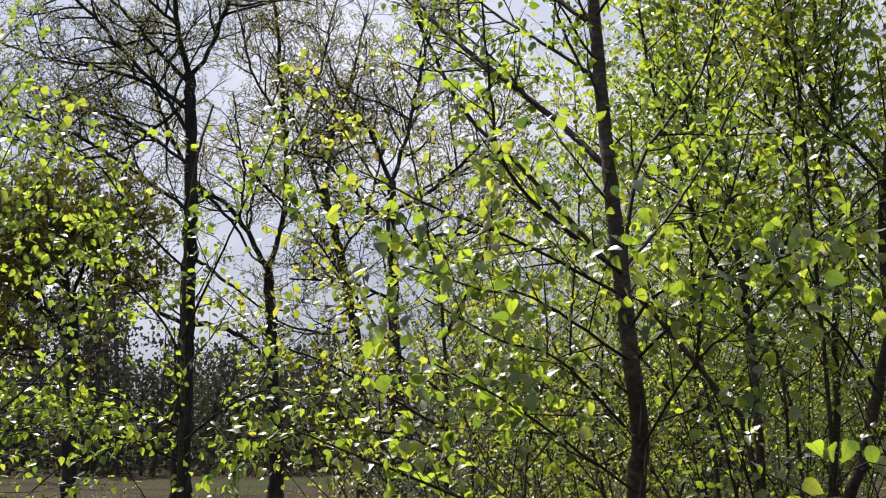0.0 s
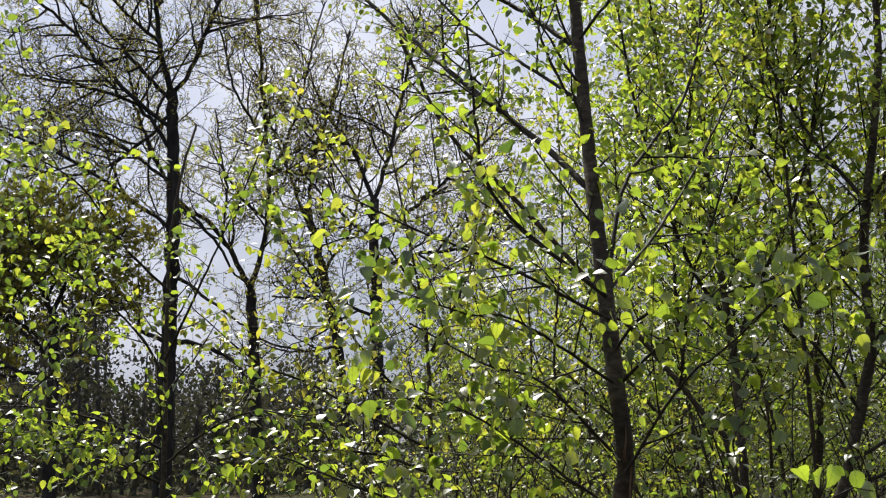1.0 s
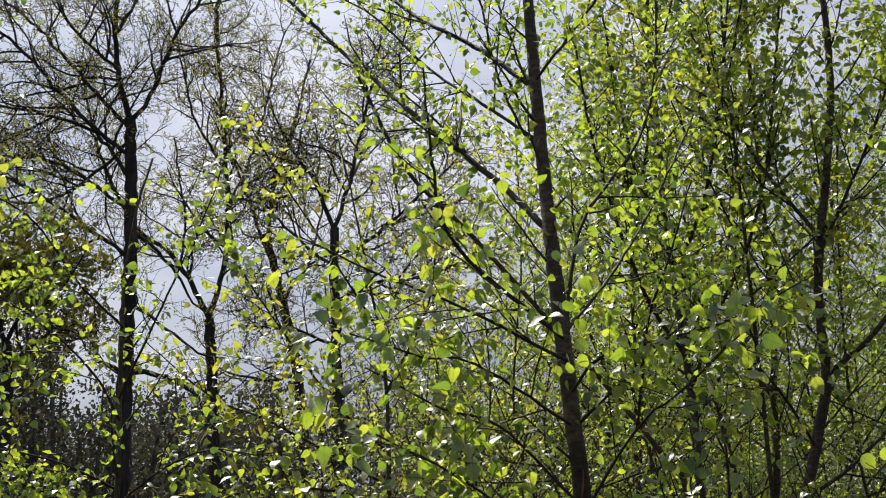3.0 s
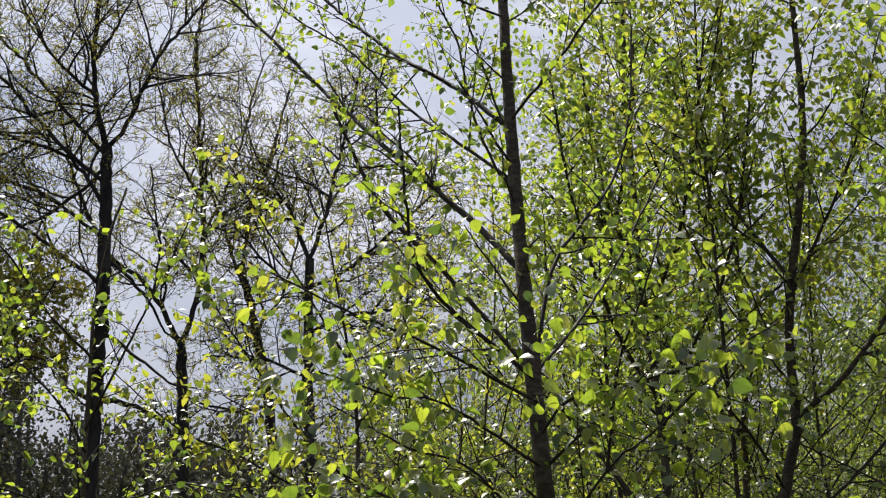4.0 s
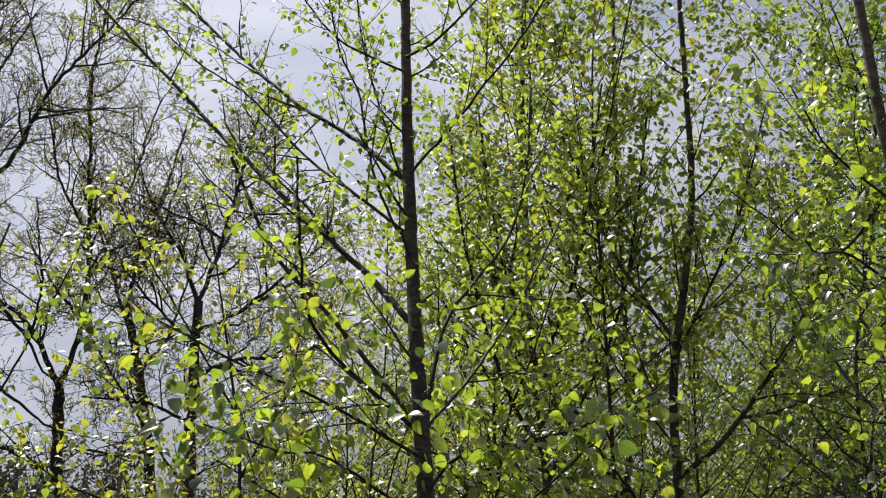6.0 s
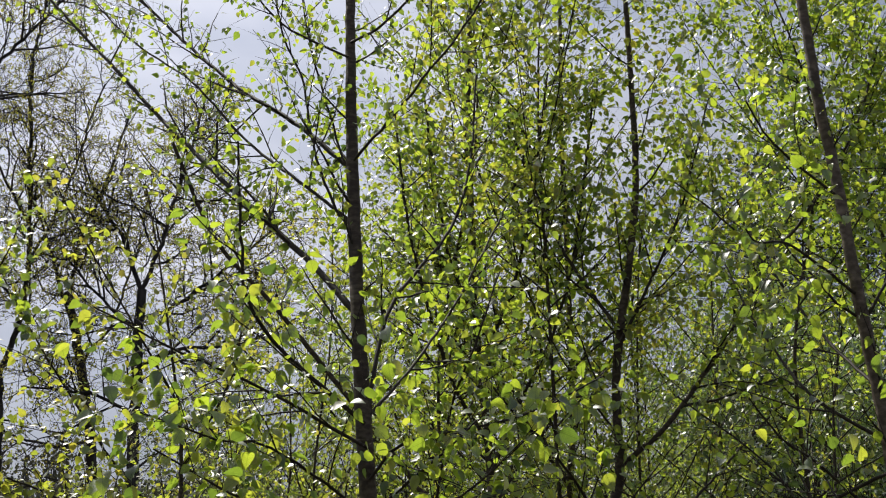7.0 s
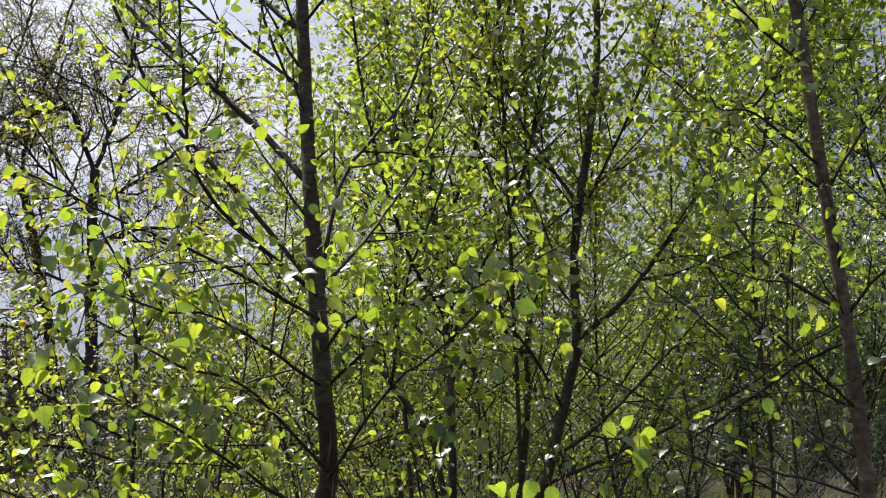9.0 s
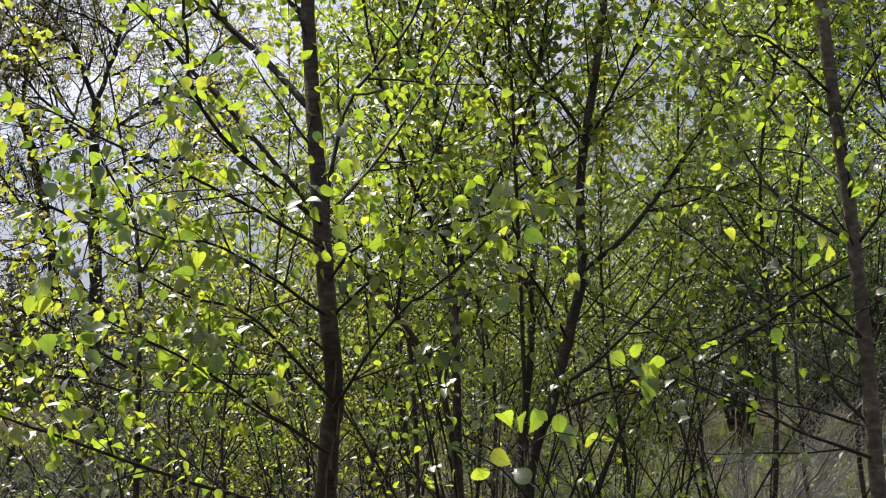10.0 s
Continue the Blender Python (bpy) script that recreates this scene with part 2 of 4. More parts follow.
def tube(buf, p, r, sides):
    """A tapered tube along the points p with the radii r, closed by a point."""
    t = unit(np.gradient(p, axis=0))
    ref = np.array([0.0, 0, 1]) if abs(t[:, 2]).mean() < 0.8 else np.array([1.0, 0, 0])
    u = unit(np.cross(t, ref))
    w = np.cross(t, u)
    a = np.arange(sides) * 2 * np.pi / sides
    ring = np.cos(a)[None, :, None] * u[:, None] + np.sin(a)[None, :, None] * w[:, None]
    v = (p[:, None] + ring * np.asarray(r)[:, None, None]).reshape(-1, 3)
    n = len(p)
    i, j = np.meshgrid(np.arange(n - 1), np.arange(sides), indexing="ij")
    k = (j + 1) % sides
    f = np.stack([i * sides + j, i * sides + k, (i + 1) * sides + k, (i + 1) * sides + j], -1).reshape(-1, 4)
    buf.add(v, f)


def axis(r0, r1, *points):
    """A limb: its radius at the foot and at the tip, and the bends of its line."""
    return r0, r1, points


def leaf_blade(teeth):
    """An egg-shaped, pointed leaf one unit long along x, folded at the midrib; with a stalk and saw teeth where it is seen near."""
    xs = [0.0, 0.05, 0.15, 0.29, 0.45, 0.61, 0.77, 0.90]
    ws = [0.04, 0.21, 0.33, 0.385, 0.37, 0.295, 0.175, 0.06]
    if not teeth:
        xs, ws = [0.0, 0.12, 0.38, 0.70], [0.05, 0.28, 0.37, 0.22]
    v, f = [], []
    for x, h in zip(xs, ws):
        z = -0.20 * x * x
        v += [(x, 0, z), (x - 0.02, h, z + 0.22 * h), (x - 0.02, -h, z + 0.22 * h)]
    v.append((1.0, 0, -0.24))
    last = len(v) - 1
    for k in range(len(xs) - 1):
        a = 3 * k
        f += [(a, a + 3, a + 4, a + 1), (a + 3, a, a + 2, a + 5)]
    a = 3 * (len(xs) - 1)
    tri = [(a, last, a + 1), (last, a, a + 2)]
    if teeth:
        for k in range(1, len(xs) - 1):
            for s in (1, 2):
                p0, p1 = np.array(v[3 * k + s]), np.array(v[3 * (k + 1) + s])
                v.append(tuple(p0 * 0.3 + p1 * 0.7 + np.array([0.03, 0.028 if s == 1 else -0.028, 0.0])))
                t3 = (3 * k + s, 3 * (k + 1) + s, len(v) - 1)
                tri.append(t3 if s == 1 else t3[::-1])
        n = len(v)
        v += [(-0.36, 0.0, 0.14), (-0.36, 0.014, 0.12), (-0.36, -0.014, 0.12), (0.0, 0.0, 0.012), (0.0, 0.014, -0.008), (0.0, -0.014, -0.008)]
        f += [(n, n + 1, n + 4, n + 3), (n + 1, n + 2, n + 5, n + 4), (n + 2, n, n + 3, n + 5)]
    return np.array(v), np.array(f), np.array(tri)


LEAF_FAR = leaf_blade(False)
LEAF_NEAR = leaf_blade(True)
LEAF_SMALL = (np.array([(0, 0, 0), (0.20, 0.31, 0.07), (0.60, 0.29, 0.04), (1, 0, -0.16), (0.60, -0.29, 0.04), (0.20, -0.31, 0.07)]),
              np.array([(0, 3, 2, 1), (0, 5, 4, 3)]), np.zeros((0, 3), int))
LEAF_KITE = (np.array([(0, 0, 0), (0.42, 0.38, 0.10), (0.42, -0.38, 0.10), (1, 0, -0.05)]), np.zeros((0, 4), int), np.array([(0, 3, 1), (3, 0, 2)]))


def leaf_frames(way, up):
    x = unit(way)
    y = unit(np.cross(up, x))
    return np.stack([x, y, np.cross(x, y)], -1)


def add_leaves(buf, at, way, up, size, blade):
    v, quads, tris = blade
    R = leaf_frames(way, up)
    pts = (np.einsum("nij,vj->nvi", R, v) * size[:, None, None] + at[:, None]).reshape(-1, 3)
    off = (np.arange(len(at)) * len(v))[:, None, None]
    base = buf.n
    buf.v.append(pts)
    if len(quads):
        buf.f.append((quads[None] + off).reshape(-1, 4) + base)
    if len(tris):
        buf.f.append((tris[None] + off).reshape(-1, 3) + base)
    buf.n += len(pts)


def part(name, me, parent, label="", kind=""):
    ob = new(name, me)
    ob.parent = parent
    tagged(ob, label=label, kind=kind)
    return ob


def near_leaf_meshes():
    out = []
    rng = np.random.RandomState(5)
    for k in range(5):
        v, q, t = LEAF_NEAR
        w = v.copy()
        w[:, 1] *= 0.85 + 0.07 * k
        w[:, 2] += (rng.rand() - 0.6) * 0.35 * w[:, 0] ** 2 + (rng.rand() - 0.3) * 0.3 * np.abs(w[:, 1])
        b = Buffer()
        b.v.append(w)
        b.f += [q, t]
        b.n = len(w)
        out.append(b.mesh("leaf", VEINED_LEAF))
    return out


LEAF_MESHES = near_leaf_meshes()


# ---- growth ----
def spread_from(rng, t, angle):
    """A way that leaves the way t by that angle, in any direction round it."""
    side = unit(np.cross(t, rng.normal(size=3)))
    return unit(t * math.cos(angle) + side * math.sin(angle))


def sprout(rng, line, radii, gap, reach, angle, lift, first=0.2, bends=4, wander=0.12, thin=0.6):
    """Side shoots of a line: lines with their radii, alternate, shorter towards the tip."""
    d = np.r_[0, np.cumsum(np.linalg.norm(np.diff(line, axis=0), axis=1))]
    total, out = d[-1], []
    s = total * first + gap * rng.rand()
    while s < total * 0.98:
        k = min(np.searchsorted(d, s), len(line) - 1)
        p = line[k - 1] + (line[k] - line[k - 1]) * ((s - d[k - 1]) / max(d[k] - d[k - 1], 1e-6))
        t = unit(line[k] - line[k - 1])
        way = spread_from(rng, t, angle * rng.uniform(0.7, 1.25))
        length = reach * rng.uniform(0.55, 1.15) * (1.0 - 0.55 * s / total)
        pts, q = [p], p
        for b in range(bends):
            way = unit(way + rng.normal(size=3) * wander + np.array([0, 0, lift]))
            q = q + way * length / bends
            pts.append(q)
        r0 = min(radii[k] * thin, 0.012 * length + 0.0008)
        out.append((np.array(pts), np.linspace(r0, r0 * 0.35, bends + 1)))
        s += gap * rng.uniform(0.6, 1.4)
    return out


def birch(name, axes, label, seed, gaps=(0.10, 0.060), reach=(0.60, 0.24), leaf_gap=0.030, size=0.042,
          small_above=None, singles=300, group="", leaf_chance=1.0, blade=LEAF_FAR, leaf_mat=None, extra=(), trunk_first=0.3, fine=True, thin_above=None, bark=None, thin_side=None):
    """A young birch: trunk and limbs from their lines, then shoots, twigs and hanging leaves."""
    rng = np.random.RandomState(seed)
    tree = tagged(new(name), label, "tree", group)
    base = np.array(axes[0][2][0], float)
    tree.location = base
    twigs = Buffer()
    shoots, limbs, spines = [], [], []
    for k, (r0, r1, pts) in enumerate(axes):
        line = curve(pts, (0.06 if k else 0.05) if fine else 0.14)
        line = line + rng.normal(size=line.shape) * (0.0012 if k == 0 else 0.0014) * np.r_[0, np.ones(len(line) - 1)][:, None]
        s = np.linspace(0, 1, len(line))
        radii = r0 + (r1 - r0) * s ** (0.8 if k == 0 else 1.0)
        if k == 0:
            radii = radii * (1 + 0.025 * np.sin(s * 37 + seed)) + 0.35 * r0 * np.exp(-s * len(pts) * 3)
        b = Buffer()
        tube(b, line - base, radii, (10 if k == 0 else 7) if fine else 5)
        limbs.append(part("trunk" if k == 0 else "branch", b.mesh("trunk" if k == 0 else "branch", (bark or BIRCH_BARK) if r0 > 0.012 else TWIG_BARK), tree))
        spines.append(np.c_[line[::2], np.full(len(line[::2]), k)])
        if k == 0:
            shoots += sprout(rng, line, radii, gaps[0] * 1.6, reach[0], 0.8, 0.10, first=trunk_first, bends=4 if fine else 3)
        else:
            shoots += sprout(rng, line, radii, gaps[0], reach[0], 0.75, 0.02, first=0.12, bends=4 if fine else 3)
            shoots.append((line[len(line) // 2:], radii[len(line) // 2:] * 0.9))
    leafy = []
    for line, radii in shoots:
        tube(twigs, line - base, radii, 4 if fine else 3)
        leafy.append(line)
        for l2, r2 in sprout(rng, line, radii, gaps[1], reach[1], 0.8, -0.03, first=0.1, bends=3 if fine else 2):
            tube(twigs, l2 - base, r2, 3)
            leafy.append(l2)
    at, out = [], []
    for line in leafy:
        d = np.r_[0, np.cumsum(np.linalg.norm(np.diff(line, axis=0), axis=1))]
        s = np.arange(leaf_gap * 0.6, d[-1] + leaf_gap * 0.5, leaf_gap) + rng.normal(size=max(0, len(np.arange(leaf_gap * 0.6, d[-1] + leaf_gap * 0.5, leaf_gap)))) * leaf_gap * 0.3
        # two or three leaves share one short shoot
        s = np.clip(np.round(s / (2.3 * leaf_gap)) * 2.3 * leaf_gap + rng.normal(size=len(s)) * leaf_gap * 0.16, 0, d[-1])
        p = np.stack([np.interp(s, d, line[:, c]) for c in range(3)], -1)
        at.append(p)
        out.append(np.repeat(unit(line[-1] - line[0])[None], len(p), 0))
    at, out = np.concatenate(at), np.concatenate(out)
    keep = rng.rand(len(at)) < leaf_chance * (np.interp(at[:, 2], *thin_above) if thin_above else 1.0)
    if thin_side:
        keep &= rng.rand(len(at)) < np.interp(at[:, 0], *thin_side)
    at, out = at[keep], out[keep]
    n = len(at)
    way = unit(out * 0.5 + rng.normal(size=(n, 3)) * 0.75 + np.array([0, 0, -0.55]))
    up = unit(rng.normal(size=(n, 3)) * 0.62 + np.array([0, 0, 0.85]))
    sz = size * rng.uniform(0.55, 1.2, n)
    if small_above:
        sz *= np.interp(at[:, 2], small_above, (1.0, 0.68))
    at = at + way * 0.012 + np.array([0, 0, -0.004])
    if extra:
        ex = np.array(extra)
        m = len(ex)
        at, sz = np.vstack([at, ex[:, :3]]), np.r_[sz, ex[:, 3]]
        way = np.vstack([way, unit(rng.normal(size=(m, 3)) * 0.5 + np.array([0.4, 0, -0.55]))])
        lift = np.where(np.arange(m)[:, None] % 4 == 0, [[-0.57, -0.35, 0.74]], [[0.1, -0.9, -0.35]])
        up = np.vstack([up, unit(rng.normal(size=(m, 3)) * 0.15 + lift)])
        at[n:] -= way[n:] * sz[n:, None] * 0.5
    # the leaves on the path's side hang as single leaves, the rest as one spray
    order = np.argsort(at[:, 1] - (1000 * (np.arange(len(at)) >= n)))
    one, rest = order[:singles], order[singles:]
    frames = leaf_frames(way[one], up[one]) if singles else []
    spine = np.concatenate(spines)
    for k, i in enumerate(one):
        m = Matrix(frames[k].tolist()).to_4x4()
        m.translation = Vector(at[i] - base)
        near = np.argmin(((spine[:, :3] - at[i]) ** 2).sum(1))
        ob = part("leaf", LEAF_MESHES[k % 5], limbs[int(spine[near, 3])])
        ob.matrix_basis = m @ Matrix.Diagonal((sz[i], sz[i], sz[i], 1))
    spray = Buffer()
    if len(rest):
        add_leaves(spray, at[rest] - base, way[rest], up[rest], sz[rest], blade)
        part("foliage", spray.mesh("foliage", leaf_mat or BIRCH_LEAF), tree, kind="stuff")
    part("twig_spray", twigs.mesh("twig_spray", TWIG_BARK), tree, kind="stuff")
    return tree


def sapling_axes(seed, x, y, height, limbs, lean=(0, 0), r=0.022, low=0.14):
    """Lines of a sapling: a slightly bent trunk and limbs that rise from it."""
    rng = np.random.RandomState(seed)
    top = np.array([x + lean[0], y + lean[1], height])
    foot = np.array([x, y, 0.0])
    trunk = [foot]
    for s in (0.25, 0.5, 0.75):
        trunk.append(foot + (top - foot) * s + np.array([rng.normal() * 0.025 * height, rng.normal() * 0.025 * height, 0]))
    trunk.append(top)
    axes = [axis(r, 0.004, *trunk)]
    for k in range(limbs):
        s = low + (0.94 - low) * (k + rng.rand() * 0.8) / limbs
        p = np.array([np.interp(s, np.linspace(0, 1, 5), np.array(trunk)[:, c]) for c in range(3)])
        az = k * 2.4 + rng.rand()
        rise = rng.uniform(0.5, 1.1)
        reach = (0.9 + 0.12 * height) * (1.1 - 0.75 * s) * rng.uniform(0.7, 1.15)
        out = np.array([math.cos(az), math.sin(az), rise])
        axes.append(axis(r * 0.42 * (1.1 - 0.7 * s), 0.002, p, p + out * reach * 0.4, p + out * reach * 0.75 + np.array([0, 0, 0.08]),
                         p + out * reach + np.array([0, 0, 0.16])))
    return axes


def oak(name, axes, label, seed, gaps=(0.30, 0.18, 0.125), reach=(2.7, 1.3, 0.5), flecks=2, fleck=0.065, group="", bare=()):
    """A crooked oak just coming into leaf: trunk, limbs, boughs, and a haze of fine twigs with small leaves."""
    rng = np.random.RandomState(seed)
    tree = tagged(new(name), label, "tree", group)
    base = np.array(axes[0][2][0], float)
    base[2] = 0.0
    tree.location = base
    twigs, fine = Buffer(), Buffer()
    level = []
    tips, ways = [], []
    for k, (r0, r1, pts) in enumerate(axes):
        if k == 0:
            pts = [(pts[0][0], pts[0][1], -0.1)] + list(pts)
        line = curve(pts, 0.25)
        line = line + rng.normal(size=line.shape) * 0.02 * np.r_[0, np.ones(len(line) - 1)][:, None]
        s = np.linspace(0, 1, len(line))
        radii = r0 + (r1 - r0) * s
        if k == 0:
            radii = radii + 0.5 * r0 * np.exp(-s * 14)
        b = Buffer()
        tube(b, line - base, radii, 12 if k == 0 else 8)
        part("trunk" if k == 0 else "limb", b.mesh("trunk" if k == 0 else "limb", OAK_BARK), tree)
        if k in bare:
            continue
        level += sprout(rng, line, radii, gaps[0] * (7.0 if k == 0 else 1), reach[0], 1.0, 0.05, first=0.35 if k == 0 else 0.1, bends=6, wander=0.17)
    for line, radii in level:
        tube(twigs, line - base, np.maximum(radii * 1.3, 0.012), 5)
        for l2, r2 in sprout(rng, line, radii, gaps[1], reach[1], 0.95, 0.03, first=0.1, bends=4, wander=0.22):
            tube(twigs, l2 - base, np.maximum(r2, 0.0075), 3)
            for l3, r3 in sprout(rng, l2, r2, gaps[2], reach[2], 0.85, 0.03, first=0.2, bends=2, wander=0.32):
                tube(fine, l3 - base, np.maximum(r3, 0.0050), 3)
                tips.append(l3[-1])
                ways.append(l3[-1] - l3[-2])
                tips.append(l3[1])
                ways.append(l3[-1] - l3[-2])
    part("bough_spray", twigs.mesh("bough_spray", OAK_BARK), tree, kind="stuff")
    part("twig_spray", fine.mesh("twig_spray", OAK_TWIG), tree, kind="stuff")
    at = np.repeat(np.array(tips), flecks, 0)
    n = len(at)
    way = unit(np.repeat(unit(np.array(ways)), flecks, 0) + rng.normal(size=(n, 3)) * 0.8)
    spray = Buffer()
    add_leaves(spray, at + rng.normal(size=(n, 3)) * 0.03 - base, way, rng.normal(size=(n, 3)) + [0, 0, 0.6], fleck * rng.uniform(0.4, 1.2, n), LEAF_KITE)
    part("foliage", spray.mesh("foliage", OAK_LEAF), tree, "small olive-green unfolding leaves", kind="stuff")
    return tree


def dry_brush(axes, seed):
    """A tangle of bare grey shoots."""
    rng = np.random.RandomState(seed)
    thing = tagged(new("dry_bush"), "bare tangle of dry grey twigs in the undergrowth", "bush", "dry bushes")
    base = np.array(axes[0][2][0], float)
    thing.location = base
    twigs = Buffer()
    for r0, r1, pts in axes:
        line = curve(pts, 0.1) 
        line = line + rng.normal(size=line.shape) * 0.008
        radii = np.linspace(r0, r1, len(line))
        b = Buffer()
        tube(b, line - base, radii, 5)
        part("stem", b.mesh("stem", DEAD_TWIG), thing)
        for l1, r1_ in sprout(rng, line, radii, 0.09, 0.6, 0.7, 0.0, first=0.1, bends=4, wander=0.2):
            tube(twigs, l1 - base, r1_, 3)
            for l2, r2 in sprout(rng, l1, r1_, 0.07, 0.22, 0.7, 0.0, first=0.1, bends=2, wander=0.2):
                tube(twigs, l2 - base, np.maximum(r2, 0.001), 3)
    part("twig_spray", twigs.mesh("twig_spray", DEAD_TWIG), thing, kind="stuff")


# ---- ground ----
def build_ground():
    xs = np.concatenate([np.linspace(-2500, -60, 14), np.linspace(-50, 60, 111), np.linspace(70, 2500, 14)])
    ys = np.concatenate([np.linspace(-2500, -30, 10), np.linspace(-20, 90, 111), np.linspace(100, 2500, 14)])
    v = []
    for y in ys:
        for x in xs:
            h = 0.10 * noise.noise((x * 0.25, y * 0.25, 0.3)) + 0.05 * noise.noise((x * 0.9, y * 0.9, 1.3))
            v.append((x, y, h if -60 < x < 70 and -30 < y < 100 else 0.0))
    n = len(xs)
    i, j = np.meshgrid(np.arange(len(ys) - 1), np.arange(n - 1), indexing="ij")
    f = np.stack([i * n + j, i * n + j + 1, (i + 1) * n + j + 1, (i + 1) * n + j], -1).reshape(-1, 4)
    b = Buffer()
    b.add(np.array(v), f)
    return tagged(new("ground", b.mesh("ground", GROUND)), "rough heath ground of dry brown grass and moss", "ground", kind="structure")


build_ground()


def blades(name, seed, count, x0, x1, y0, y1, tall, label):
    """Grass: thin bent blades over a stretch of ground."""
    rng = np.random.RandomState(seed)
    at = np.stack([rng.uniform(x0, x1, count), rng.uniform(y0, y1, count), np.zeros(count) - 0.05], -1)
    keep = np.array([noise.noise((p[0] * 0.5, p[1] * 0.5, seed)) > -0.12 for p in at])
    at = at[keep]
    n = len(at)
    a = rng.rand(n) * 6.283
    side = np.stack([np.cos(a), np.sin(a), np.zeros(n)], -1)
    bend = np.stack([-np.sin(a), np.cos(a), np.zeros(n)], -1) * rng.uniform(0.1, 0.6, n)[:, None]
    h = tall * rng.uniform(0.4, 1.2, n)[:, None]
    wd = 0.006 + 0.004 * rng.rand(n)[:, None]
    up = np.array([0, 0, 1.0])
    v = np.stack([at - side * wd, at + side * wd, at + (up * 0.6 + bend * 0.35) * h - side * wd * 0.7,
                  at + (up * 0.6 + bend * 0.35) * h + side * wd * 0.7, at + (up + bend) * h], 1).reshape(-1, 3)
    o = (np.arange(n) * 5)[:, None]
    b = Buffer()
    b.v.append(v)
    b.f += [o + np.array([[0, 1, 3, 2]]), o + np.array([[2, 3, 4]])]
    b.n = len(v)
    tagged(new(name, b.mesh(name, GRASS_BLADE)), label, "grass", kind="stuff")


blades("grass", 3, 40000, 4.0, 20.0, 11.0, 29.0, 0.32, "sunlit green and straw-coloured rough grass")
blades("field_grass", 4, 20000, -16.0, 4.0, 9.0, 30.0, 0.30, "dry straw-coloured grass of the field")


# ---- far woods ----
def far_woods():
    """The edge of a wood beyond the field: stems, bare boughs and a dull haze of buds and leaves."""
    rng = np.random.RandomState(11)
    stems, haze = Buffer(), Buffer()
    for k in range(235):
        y = rng.uniform(52, 88)
        x = y * (-0.62 + 1.5 * rng.rand() ** 1.5)
        tall = rng.uniform(5.2, 8.4) * (y / 62) ** 0.8
        if x < -0.28 * y:
            tall *= 1.55
        foot = np.array([x, y, -0.2])
        top = foot + np.array([rng.normal() * 0.5, rng.normal() * 0.5, tall])
        line = curve([foot, foot + (top - foot) * 0.5 + rng.normal(size=3) * 0.2, top], 1.0)
        radii = np.linspace(rng.uniform(0.10, 0.24), 0.03, len(line))
        tube(stems, line, radii, 6)
        at = []
        for l1, r1 in sprout(rng, line, radii, 0.55, 2.6, 0.9, 0.08, first=0.12, bends=3, wander=0.25):
            tube(stems, l1, np.maximum(r1, 0.015), 3)
            m = 26
            t = rng.rand(m)[:, None]
            at.append(l1[0] + (l1[-1] - l1[0]) * t + rng.normal(size=(m, 3)) * 0.34)
        at = np.concatenate(at)
        n = len(at)
        add_leaves(haze, at, rng.normal(size=(n, 3)), rng.normal(size=(n, 3)), rng.uniform(0.14, 0.36, n), LEAF_KITE)
    # brush along the wood's foot
    m = 68000
    y = rng.uniform(50, 84, m)
    at = np.stack([rng.uniform(-0.62, 0.95, m) * y, y, rng.uniform(0, 1, m) ** 1.2 * (3.4 + 0.035 * y)], -1)
    add_leaves(haze, at, rng.normal(size=(m, 3)), rng.normal(size=(m, 3)), rng.uniform(0.16, 0.40, m), LEAF_KITE)
    tagged(new("far_woods", stems.mesh("far_woods", WOODS_BARK)), "dark bare trunks of a wood beyond the field", "woods", kind="stuff")
    tagged(new("far_woods_foliage", haze.mesh("far_woods_foliage", WOODS_LEAF)), "dull brown-green spring haze of a distant wood", "woods", kind="stuff")


far_woods()

